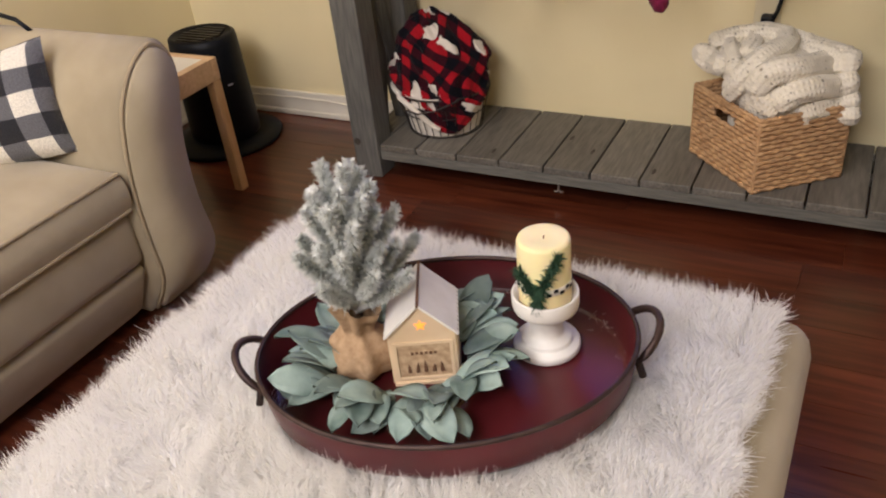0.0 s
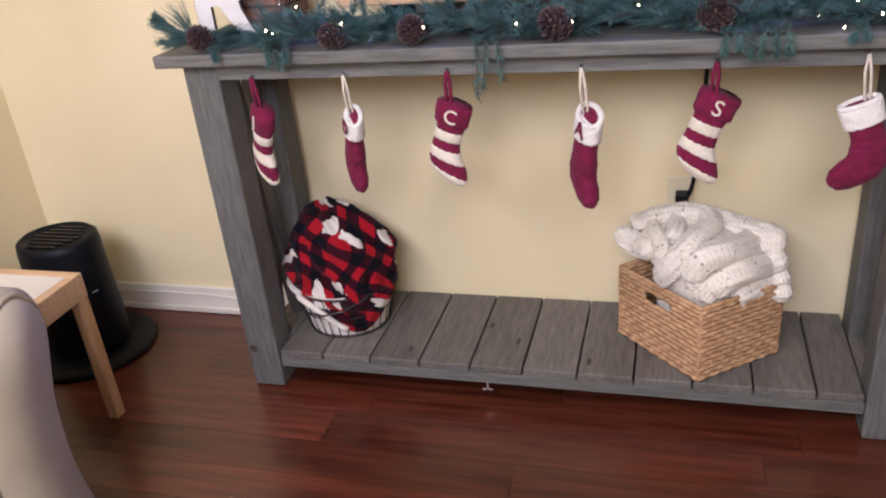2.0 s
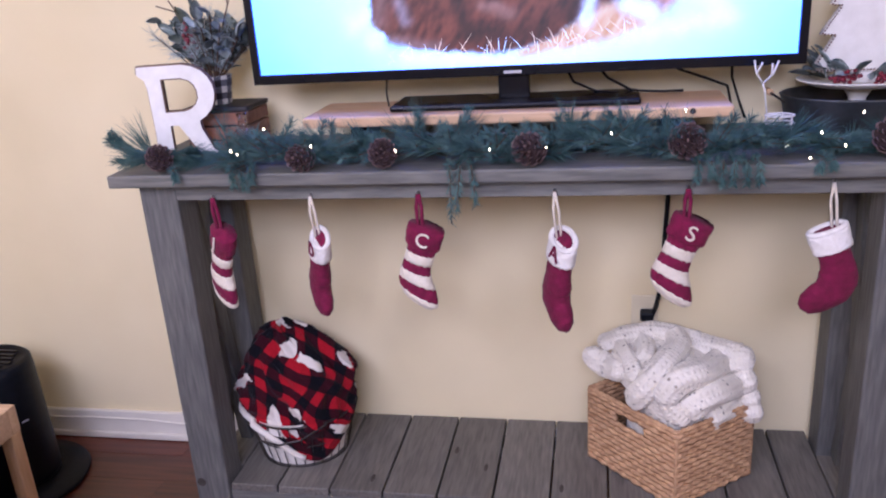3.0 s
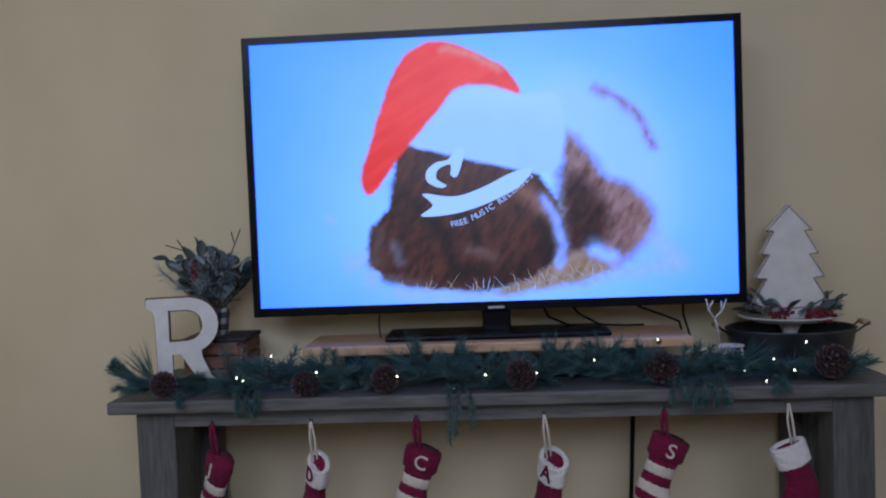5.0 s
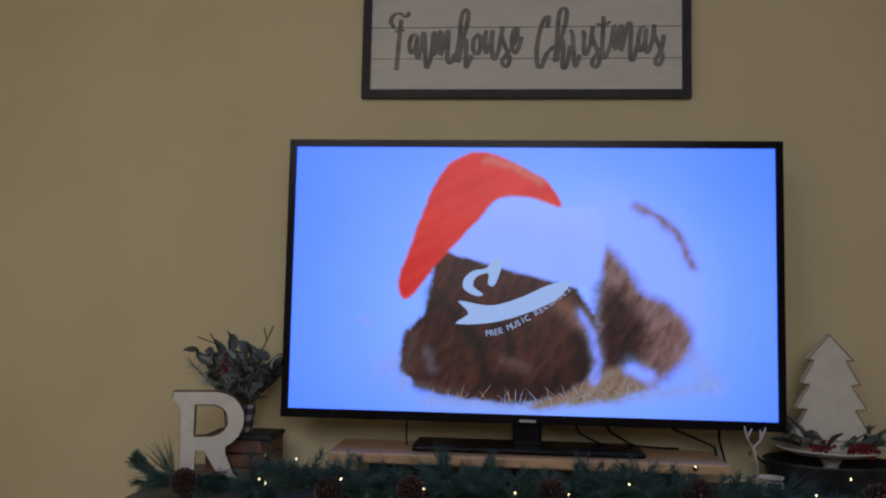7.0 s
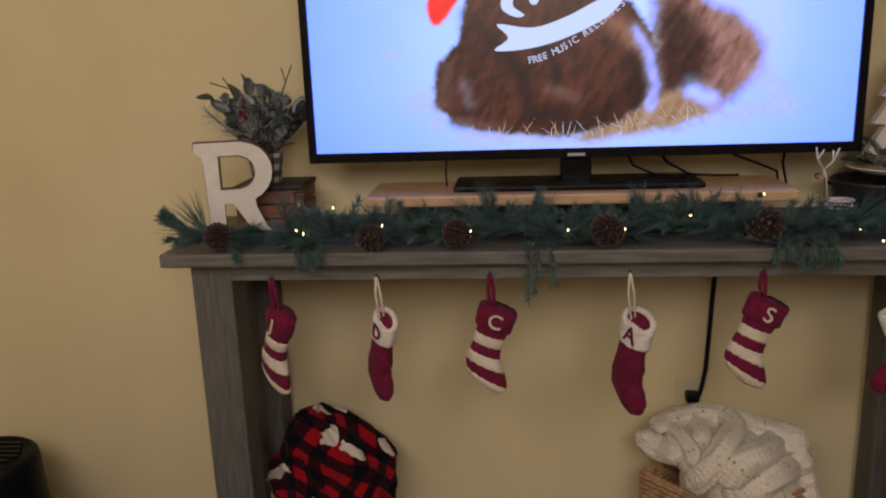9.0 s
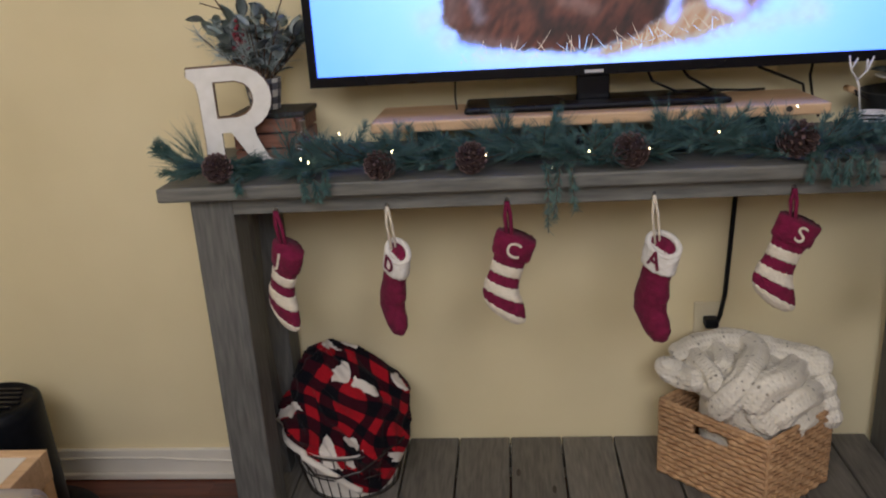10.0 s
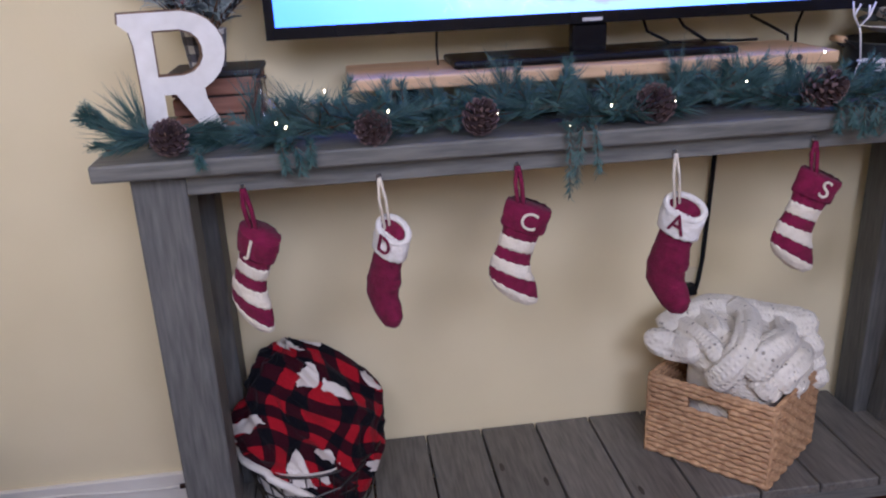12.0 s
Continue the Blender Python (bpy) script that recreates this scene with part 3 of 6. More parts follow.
riser = thing("riser_board", "pale pine board lifting the television above the table", "board", (0, -0.17, 0.8782))
part("board", box(-0.43, 0.42, -0.09, 0.10, 0.0620, 0.0836, 0.004), PINE, riser)
for x in (-0.33, 0.31):
    part("foot", box(x - 0.02, x + 0.02, -0.02, 0.08, 0.0005, 0.0615, 0.002), BLACKPLASTIC, riser)
part("knot", lathe([(0, 0), (0.006, 0), (0, 0.0006)], 12), KNOT, riser).matrix_basis = pose(0.345 * U, -0.0902 * U, 0.075 * U, 90)

# ---- framed sign ----
stand_at()
BLACKWOOD = mat("black_painted_wood", (0.012, 0.011, 0.013), (0.03, 0.026, 0.028), 30, 0.55, 0.2)
SHIPLAP = mat("white_shiplap", (0.76, 0.73, 0.65), (0.82, 0.79, 0.72), 10, 0.7, 0.1, stretch=(1, 1, 6), big=0.03)
SIGNGREY = mat("weathered_grey_print", (0.19, 0.185, 0.175), (0.34, 0.33, 0.31), 25, 0.8, 0.1)
sign = thing("framed_sign", "white shiplap sign with grey script in a black frame", "sign", (-0.0145, -0.001, 1.9385))
hw, hh = 0.4096, 0.1405
part("frame", plate([[(-hw, -hh), (hw, -hh), (hw, hh), (-hw, hh)], [(-hw + 0.02, -hh + 0.02), (hw - 0.02, -hh + 0.02), (hw - 0.02, hh - 0.02), (-hw + 0.02, hh - 0.02)]], -0.022, -0.001), BLACKWOOD, sign)
zs = [-hh + 0.0205, -0.039, 0.042, hh - 0.0205]
for a, b in zip(zs, zs[1:]):
    part("panel_board", box(-hw + 0.0205, hw - 0.0205, -0.012, -0.002, a + 0.0008, b - 0.0008, 0.001), SHIPLAP, sign)


def script_letter(name, *lines):
    """One brushed letter of the script, from the turns of its strokes in thousandths of half the sign's height."""
    bm = bmesh.new()
    for pts in lines:
        pts = [Vector(p) for p in pts]
        ext = [2 * pts[0] - pts[1]] + pts + [2 * pts[-1] - pts[-2]]
        run = []
        for p0, p1, p2, p3 in zip(ext, ext[1:], ext[2:], ext[3:]):
            for k in range(5):
                t = k / 5
                run.append(0.5 * (2 * p1 + (p2 - p0) * t + (2 * p0 - 5 * p1 + 4 * p2 - p3) * t * t + (3 * p1 - p0 - 3 * p2 + p3) * t ** 3))
        run.append(pts[-1])
        left, right = [], []
        for k, p in enumerate(run):
            d = (run[min(k + 1, len(run) - 1)] - run[max(k - 1, 0)]).normalized()
            half_w = 4.5 + 6.0 * abs(d.y) ** 1.5 + 0.8 * noise.noise((p.x * 0.05, p.y * 0.05, 2))
            left.append(p + half_w * Vector((-d.y, d.x)))
            right.append(p - half_w * Vector((-d.y, d.x)))
        rows = [[bm.verts.new((q.x * 0.000561, yy, -q.y * 0.000587)) for q in (a, b) for yy in (-0.0132 - 0.00003 * k - 0.00001 * (pts[0].x % 3), -0.0126)] for k, (a, b) in enumerate(zip(left, right))]
        for a, b in zip(rows, rows[1:]):
            for i_, j_ in ((0, 2), (2, 3), (3, 1), (1, 0)):
                bm.faces.new((a[i_], a[j_], b[j_], b[i_]))
        bm.faces.new((rows[0][0], rows[0][1], rows[0][3], rows[0][2]))
        bm.faces.new((rows[-1][0], rows[-1][2], rows[-1][3], rows[-1][1]))
    part("letter", bm, SIGNGREY, sign, "weathered grey brushed script letter " + name)


script_letter("F", [(-558, -108), (-564, -38), (-570, 42), (-575, 117)], [(-588, -70), (-605, -98), (-592, -128), (-563, -135), (-538, -120), (-520, -140)], [(-585, -54), (-541, -60)])
script_letter("a", [(-486, -43), (-508, -33), (-518, 7), (-508, 42), (-490, 17), (-482, -33), (-486, 22), (-478, 67), (-462, 12)])
script_letter("r", [(-462, 12), (-456, -48), (-448, -23), (-446, 32), (-437, 107), (-417, 52)])
script_letter("m", [(-417, 52), (-407, -53), (-402, 52), (-382, -48), (-375, -33), (-375, 52), (-350, -48), (-342, -38), (-345, 62), (-332, 87), (-311, 47)])
script_letter("h", [(-310, 82), (-293, -8), (-286, -108), (-268, -150), (-253, -133), (-260, -78), (-284, 12), (-296, 82), (-278, 2), (-261, -13), (-261, 62), (-259, 107), (-236, 52)])
script_letter("o", [(-203, -43), (-226, -18), (-228, 32), (-210, 47), (-196, 12), (-200, -33), (-188, -16), (-170, -33)])
script_letter("u", [(-172, -58), (-176, 12), (-167, 42), (-150, -8), (-143, -58), (-146, 22), (-133, 72), (-113, 24)])
script_letter("s", [(-113, 24), (-98, -73), (-102, -28), (-78, 32), (-65, 72), (-80, 104), (-98, 77), (-58, 24)])
script_letter("e", [(-58, 24), (-36, -18), (-33, -66), (-48, -53), (-56, 2), (-43, 44), (-26, 20), (-12, -28)])
script_letter("C", [(102, -66), (108, -113), (90, -108), (67, -48), (55, 32), (60, 97), (77, 104), (97, 52), (132, 12)])
script_letter("h", [(136, 82), (145, -8), (152, -118), (170, -153), (187, -136), (180, -78), (154, 12), (141, 82), (158, 2), (173, -3), (172, 107), (192, 84), (203, 12)])
script_letter("r", [(202, -58), (213, -38), (217, 22), (227, 104), (247, 52)])
script_letter("i", [(256, -53), (265, -38), (264, 32), (273, 52), (292, 7)])
script_letter("s", [(292, 12), (304, -73), (300, -28), (322, 32), (334, 72), (317, 108), (300, 84), (338, 24)])
script_letter("t", [(350, -116), (347, -38), (345, 32), (357, 67), (378, 17)], [(317, -83), (350, -78), (382, -93)])
script_letter("m", [(382, 24), (397, -78), (401, 32), (423, -68), (431, -56), (427, 37), (457, -78), (470, -66), (467, 52), (478, 77), (498, 14)])
script_letter("a", [(532, -73), (512, -58), (502, 2), (514, 37), (532, -8), (537, -63), (532, 12), (543, 44), (563, -6)])
script_letter("s", [(563, 2), (573, -78), (571, -38), (597, 22), (608, 62), (592, 99), (577, 80), (604, 24), (613, -33)])


# ---- ottoman and fur throw ----
stand_at(-0.0880, 0.4254, -0.2411, -0.35, 1.1969)
OX0, OX1, OY0, OY1, OZ = -0.205, 0.513, -1.95, -1.290, 0.520
ott = thing("ottoman", "beige upholstered square ottoman under a white furry throw", "ottoman")
part("body", box(OX0, OX1, OY0, OY1, 0.226, OZ, 0.035, seg=4), SOFA, ott, smooth=True)
for x in (OX0 + 0.06, OX1 - 0.06):
    for y in (OY0 + 0.06, OY1 - 0.06):
        part("foot", box(x - 0.02, x + 0.02, y - 0.02, y + 0.02, 0.2030, 0.2255, 0.004), BLACKWOOD, ott)

rng = np.random.default_rng(4)
throw = thing("fur_throw", "white long-haired faux fur throw spread over the ottoman", "throw", (0, 0, OZ))
FX0, FX1, FY0, FY1 = OX0 + 0.020, OX1 - 0.048, OY0 + 0.02, OY1 - 0.030


def throw_top(u, v):
    x, y = FX0 + u * (FX1 - FX0), FY0 + v * (FY1 - FY0)
    return Vector((x, y, 0.006 + 0.004 * noise.noise((x * 9, y * 9, 0.3))))


bm = sheet(30, 30, throw_top)
bmesh.ops.solidify(bm, geom=bm.faces[:], thickness=0.004)
part("backing", bm, FUR, throw, smooth=True)
TCX, TCY, TA, TB, TROT = 0.171, -1.544, 0.197, 0.149, radians(27)
n = 170000
px, py = rng.uniform(FX0 - 0.004, FX1 + 0.004, n), rng.uniform(FY0, FY1 + 0.004, n)
dx, dy = px - TCX, py - TCY
ea, eb = (dx * math.cos(TROT) + dy * math.sin(TROT)) / (TA - 0.004), (-dx * math.sin(TROT) + dy * math.cos(TROT)) / (TB - 0.004)
keep = ea ** 2 + eb ** 2 > 1
px, py = px[keep], py[keep]
clump = np.array([(noise.noise((x * 24, y * 24, 1.0)), noise.noise((x * 24, y * 24, 7.0)), noise.noise((x * 12, y * 12, 3.0))) for x, y in zip(px, py)])
edge = np.minimum.reduce([px - FX0, FX1 - px, py - FY0, FY1 - py])
out_x = np.where(px - FX0 < 0.02, -0.7, np.where(FX1 - px < 0.02, 0.6, 0))
out_y = np.where(FY1 - py < 0.02, 0.7, np.where(py - FY0 < 0.02, -0.7, 0))
ways = np.stack([clump[:, 0] * 1.5 + out_x + rng.normal(0, 0.25, len(px)), clump[:, 1] * 1.5 + out_y + rng.normal(0, 0.25, len(px)), 0.75 + 0.3 * rng.random(len(px))], 1)
v, f = strands(np.stack([px, py, np.full(len(px), 0.007)], 1), ways, 0.019 + 0.009 * clump[:, 2] + 0.009 * rng.random(len(px)), 0.0012, rng, 0.30)
raw("fur_nap", v, f, FUR, throw, kind="stuff")

# ---- tray and what stands on it ----
TZ = 0.5370
tray = thing("oval_tray", "dark red enamelled oval metal tray with two iron handles", "tray", (TCX, TCY, TZ), 27)
prof = [(0, 0.006), (0.93, 0.006), (0.965, 0.010), (0.992, 0.046), (1.0, 0.049), (1.008, 0.046), (0.985, 0.008), (0.96, 0.0), (0, 0.0)]
bm = lathe([(r * TA, z) for r, z in prof], 72, sy=TB / TA)
part("pan", bm, TRAYRED, tray, smooth=True)
rim = [(1.004 * TA * math.cos(a), 1.004 * TB * math.sin(a), 0.0485) for a in np.linspace(0, 2 * math.pi, 72, endpoint=False)]
part("rim", tube(rim, 0.0028, 6, closed=True), RUSTIRON, tray, smooth=True)
for s in (-1, 1):
    arc = [(s * (TA - 0.004 + 0.028 * math.sin(a)), 0.036 * math.cos(a), 0.030 + 0.026 * math.sin(a)) for a in np.linspace(0, math.pi, 16)]
    arc = [(s * (TA + 0.001), 0.038, 0.012)] + arc + [(s * (TA + 0.001), -0.038, 0.012)]
    part("handle", tube(arc, 0.0042, 8), RUSTIRON, tray, "dark iron loop handle", smooth=True)
DECK = TZ + 0.0065

FLOCK = mat("snow_flocked_needles", (0.46, 0.48, 0.44), (0.92, 0.92, 0.88), 60, 0.9, 0.2)
let_light_through(FLOCK, 0.35, (0.6, 0.64, 0.62))
BARK = mat("brown_twig", (0.06, 0.035, 0.02), (0.12, 0.07, 0.04), 60, 0.9, 0.4)
tree = thing("flocked_tree", "small snow-flocked artificial pine tree in a burlap sack", "tree", (0.080, -1.571, DECK), rx=-1.5, ry=3)


def sack(u, v):
    a = 2 * math.pi * u
    prof2 = [(0.0, 0.0), (0.026, 0.0005), (0.035, 0.008), (0.038, 0.022), (0.033, 0.038), (0.022, 0.050), (0.017, 0.056), (0.021, 0.070), (0.029, 0.092)]
    k = v * (len(prof2) - 1)
    i = min(int(k), len(prof2) - 2)
    r = prof2[i][0] + (prof2[i + 1][0] - prof2[i][0]) * (k - i)
    z = prof2[i][1] + (prof2[i + 1][1] - prof2[i][1]) * (k - i)
    r *= 1 + 0.12 * math.sin(a * 7 + 3 * v) * (0.3 + v) + 0.12 * noise.noise((math.cos(a) * 2, math.sin(a) * 2, v * 4))
    return Vector((r * math.cos(a), r * math.sin(a), z + (0.008 * math.sin(3 * a) if v > 0.9 else 0)))


part("sack", sheet(48, 24, sack, closed_u=True), BURLAP, tree, "tan burlap sack", smooth=True)
part("trunk", tube([(0, 0, 0.01), (0.002, 0, 0.10), (0.0, 0.001, 0.16), (0, 0, 0.2)], 0.005, 6, taper=0.4), BARK, tree)
trng = np.random.default_rng(5)
roots, ways, lens, tw = [], [], [], bmesh.new()
for k in range(34):
    q = k / 33
    h = 0.090 + 0.092 * q ** 1.05
    a = k * 2.399
    reach = 0.078 * (1 - 0.20 * q) * (0.72 + 0.40 * trng.random())
    d = Vector((math.cos(a), math.sin(a), 0.38 + 1.35 * q ** 1.1 + 0.40 * trng.random())).normalized()
    p = Vector((0, 0, h - 0.012))
    if k == 33:
        d, reach = Vector((0.05, 0, 1)), 0.056
    pts = [p + d * reach * t + Vector((0, 0, 0.018 * t * t)) for t in np.linspace(0, 1, 5)]
    tube(pts, 0.0022, 5, tw, taper=0.6)
    part("branch", tube(pts, 0.0062, 7, taper=0.35), FLOCK, tree)
    m = 1300
    ts = 0.22 + 0.78 * trng.random(m) ** 0.85
    base = np.array([p + d * reach * t + Vector((0, 0, 0.018 * t * t)) for t in ts])
    rnd = trng.normal(size=(m, 3))
    dv = np.array(d)
    rnd -= np.outer(rnd @ dv, dv)
    rnd /= np.linalg.norm(rnd, axis=1)[:, None]
    roots.append(base)
    ways.append(rnd + dv * 0.60)
    lens.append((0.0080 + 0.0036 * trng.random(m)) * np.where(ts > 0.93, 0.75, 1.0))
part("twig_core", tw, BARK, tree, kind="stuff")
v, f = strands(np.concatenate(roots), np.concatenate(ways), np.concatenate(lens), 0.0016, trng, 0.25)
raw("needles", v, f, FLOCK, tree, "grey-green needles with white flocking", kind="stuff")

house = thing("wooden_house", "small laser-cut plywood house with a lit star", "ornament", (0.1440, -1.5400, DECK), 27)
hw, hd, hz, ha = 0.0345, 0.032, 0.066, 0.101
for s, nm in ((-1, "front_wall"), (1, "back_wall")):
    part(nm, plate([[(-hw, 0), (hw, 0), (hw, hz), (0, ha), (-hw, hz)]], s * hd - 0.0015, s * hd + 0.0015), PLYWOOD, house)
for s in (-1, 1):
    part("side_wall", box(s * hw - 0.0015, s * hw + 0.0015, -hd + 0.0017, hd - 0.0017, 0, hz - 0.001), PLYWOOD, house)
    bm = box(-0.0255, 0.0245, -0.038, 0.038, -0.0012, 0.0012)
    for j in range(11):
        box(-0.0282, -0.0253, -0.038 + j * 0.0071, -0.038 + j * 0.0071 + 0.0045, -0.0011, 0.0011, bm=bm)
    ang = math.atan2(ha - hz, hw)
    bmesh.ops.rotate(bm, verts=bm.verts, cent=(0, 0, 0), matrix=Matrix.Rotation(-ang, 3, "Y"))
    bmesh.ops.translate(bm, verts=bm.verts, vec=(-0.0180, 0, (hz + ha) / 2 + 0.0020))
    if s > 0:
        bmesh.ops.scale(bm, verts=bm.verts, vec=(-1, 1, 1))
    part("roof_panel", bm, WHITEPAINT, house, "white painted scalloped roof panel")
part("ridge", box(-0.0012, 0.0012, -0.0382, 0.0382, ha + 0.001, ha + 0.0050), BURNT, house, "dark burnt ridge line")
part("base_plate", box(-0.034, 0.034, -0.0370, -0.0338, 0.0002, 0.004), PLYWOOD, house)
win = plate([[(-0.0310, 0.006), (0.0310, 0.006), (0.0310, 0.056), (-0.0310, 0.056)], [(-0.0275, 0.0095), (0.0275, 0.0095), (0.0275, 0.0525), (-0.0275, 0.0525)]], -hd - 0.0030, -hd - 0.0017)
part("window_frame", win, PLYWOOD, house)
part("engraved_panel", box(-0.0273, 0.0273, -hd - 0.0018, -hd - 0.00155, 0.0097, 0.0523), mat("engraved_plywood", (0.36, 0.23, 0.12), (0.62, 0.46, 0.28), 110, 0.7, 0.2), house, "brown engraved winter scene panel")
star = [(0.0065 * (1 if k % 2 == 0 else 0.45) * math.sin(k * math.pi / 5), 0.077 + 0.0065 * (1 if k % 2 == 0 else 0.45) * math.cos(k * math.pi / 5)) for k in range(10)]
part("star", plate([star], -hd - 0.0028, -hd - 0.0017), glow("amber_light", (1, 0.36, 0.03), 2.2), house, "glowing amber star cut-out")
for k in range(5):
    x = -0.017 + k * 0.0085
    part("cut_out", plate([rounded([(x - 0.002, 0.016), (x + 0.002, 0.016), (x + 0.0012 * (k % 2), 0.026 + 0.003 * (k % 3))], 2)], -hd - 0.0026, -hd - 0.0018), BURNT, house)
for k in range(6):
    x = -0.012 + k * 0.0048
    part("cut_out", box(x - 0.0014, x + 0.0014, -hd - 0.0026, -hd - 0.0018, 0.039 + 0.001 * (k % 2), 0.0425), BURNT, house)

SAGE = mat("sage_leaf", (0.10, 0.155, 0.130), (0.30, 0.375, 0.330), 25, 0.75, 0.2, vary=0.45, big=0.15)
wreath = thing("leaf_wreath", "sage green artificial leaf wreath lying in the tray", "wreath", (0.128, -1.562, DECK))
ring = [(0.085 * math.cos(a), 0.080 * math.sin(a), 0.006) for a in np.linspace(0, 2 * math.pi, 40, endpoint=False)]
part("stem", tube(ring, 0.003, 6, closed=True), BARK, wreath)


def leaf_mesh():
    def f(u, v):
        w = 0.0150 * math.sin(math.pi * min(v * 0.95 + 0.05, 1)) ** 0.60
        x = (u - 0.5) * 2
        return Vector((x * w, 0.056 * v, 0.009 * math.sin(2.6 * v) - 0.005 * v + 0.0030 * abs(x)))
    bm = sheet(4, 7, f)
    bmesh.ops.remove_doubles(bm, verts=bm.verts, dist=0.0003)
    bmesh.ops.solidify(bm, geom=bm.faces[:], thickness=0.0006)
    return mesh_of("leaf", bm, SAGE, True)


LEAF = leaf_mesh()
for k in range(78):
    a = k * 2.399
    rr = 0.075 + 0.010 * rng.normal()
    ob = new("leaf", LEAF)
    ob.parent = wreath
    turn = math.degrees(a) - 90 + rng.uniform(-62, 62)
    ob.matrix_basis = pose(rr * math.cos(a) * U, rr * math.sin(a) * U * 0.95, (0.010 + 0.018 * rng.random()) * U, rng.uniform(-6, 38), rng.uniform(-30, 30), turn) @ Matrix.Scale(0.78 + 0.38 * rng.random(), 4)

def slim(profile, k=0.92):
    return [(r * k, z) for r, z in profile]


stand = thing("candle_stand", "white painted turned wooden candle stand", "candle stand", (0.2545, -1.4700, DECK))
part("pedestal", lathe([(0, 0), (0.0355, 0), (0.0365, 0.002), (0.0365, 0.007), (0.0350, 0.0095), (0.0285, 0.0105), (0.0275, 0.012), (0.0275, 0.015), (0.0260, 0.017), (0.0195, 0.0185), (0.0180, 0.022), (0.0178, 0.034), (0.0188, 0.037), (0.0188, 0.041), (0.0178, 0.044), (0.0200, 0.050), (0.0, 0.050)], 44), WHITEPAINT, stand, smooth=True)
part("cup", lathe([(0, 0.0502), (0.0240, 0.0502), (0.0310, 0.0520), (0.0345, 0.0555), (0.0355, 0.0600), (0.0355, 0.0730), (0.0345, 0.0750), (0.0325, 0.0740), (0.0315, 0.0655), (0, 0.0650)], 44), WHITEPAINT, stand, smooth=True)
candle = thing("pillar_candle", "cream pillar candle with pine sprig and checked ribbon", "candle", (0.2545, -1.4700, DECK + 0.0655))
part("wax", lathe([(0, 0), (0.0272, 0), (0.0276, 0.002), (0.0276, 0.071), (0.0262, 0.0745), (0.0235, 0.0752), (0.0120, 0.0738), (0, 0.0728)], 44), WAX, candle, smooth=True)
part("wick", tube([(0, 0, 0.072), (0.0005, 0, 0.0755), (0.001, 0, 0.0765)], 0.0008, 5), BURNT, candle)
part("ribbon", lathe(slim([(0.0298, 0.020), (0.0303, 0.020), (0.0303, 0.028), (0.0298, 0.028)]), 40), plaid("tiny_check", (0.7, 0.66, 0.56), (0.15, 0.15, 0.15), (0.01, 0.01, 0.01), 0.5), candle, "black and white checked ribbon", smooth=True)
for k in range(24):
    a = 2 * math.pi * k / 24
    for j in range(2):
        if (k + j) % 2 == 0:
            part("check", box(-0.0024, 0.0024, -0.0004, 0.0004, 0.0202 + j * 0.0038, 0.0238 + j * 0.0038), BLACKPLASTIC, candle).matrix_basis = pose(0.0282 * math.cos(a) * U, 0.0282 * math.sin(a) * U, 0, 0, 0, math.degrees(a) + 90)
GREEN = mat("dark_green_needles", (0.012, 0.045, 0.020), (0.035, 0.085, 0.04), 40, 0.75, 0.1)
for (a0, z0), (a1, z1) in (((-80, 0.026), (-42, 0.066)), ((-80, 0.022), (-122, 0.044)), ((-78, 0.034), (-84, 0.006))):
    pts = []
    for t in np.linspace(0, 1, 40):
        a = radians(a0 + (a1 - a0) * t)
        pts.append((0.0289 * math.cos(a), 0.0289 * math.sin(a), z0 + (z1 - z0) * t))
    base = np.repeat(np.array(pts), 9, axis=0)
    d = np.array(pts[-1]) - np.array(pts[0])
    d /= np.linalg.norm(d)
    wv = rng.normal(size=base.shape) * 0.8 + d * 0.9 + base / 0.0289 * 0.4 * np.array([1, 1, 0])
    v, f = strands(base, wv, np.full(len(base), 0.0115), 0.0016, rng, 0.1)
    raw("sprig", v, f, GREEN, candle, "dark green pine sprig")


# ---- sofa ----
stand_at(-0.0298, 0.1293, -0.0800, -0.30, 1.0625)
def prism_x(outline, x0, x1, bevel=0.0):
    bm = plate([outline], x0, x1)
    for vtx in bm.verts:
        vtx.co = Vector((vtx.co.y, vtx.co.x, vtx.co.z))
    if bevel:
        sharp = [e for e in bm.edges if len(e.link_faces) == 2 and e.calc_face_angle(0) > 1.2]
        bmesh.ops.bevel(bm, geom=sharp, offset=bevel, segments=3, profile=0.6, affect="EDGES")
    return bm


def tuck(bm):
    """The foot of the sofa's front curves back under."""
    for vtx in bm.verts:
        if vtx.co.z < 0.25 and vtx.co.x > -0.9:
            vtx.co.x -= 0.075 * ((0.25 - vtx.co.z) / 0.15) ** 2
    return bm


sofa = thing("sofa", "beige microsuede sofa with rolled arms against the side wall", "sofa")
arm = rounded([(-1.165, 0.100), (-1.176, 0.20), (-1.182, 0.30), (-1.180, 0.40), (-1.168, 0.49), (-1.145, 0.57), (-1.10, 0.632), (-1.05, 0.662), (-1.018, 0.655), (-0.998, 0.625), (-0.995, 0.585), (-1.013, 0.52), (-1.030, 0.45), (-1.035, 0.33), (-1.020, 0.22), (-1.028, 0.15), (-1.050, 0.100)], 3)
cy, cz = -1.090, 0.38
part("arm", tuck(prism_x([(cy + (y - cy) * 1.10, cz + (z - cz) * 1.02) for y, z in arm], -1.55, -0.705, 0.014)), SOFA, sofa, smooth=True)
front = [(cy + (y - cy) * 0.95, cz + (z - cz) * 0.965) for y, z in arm]
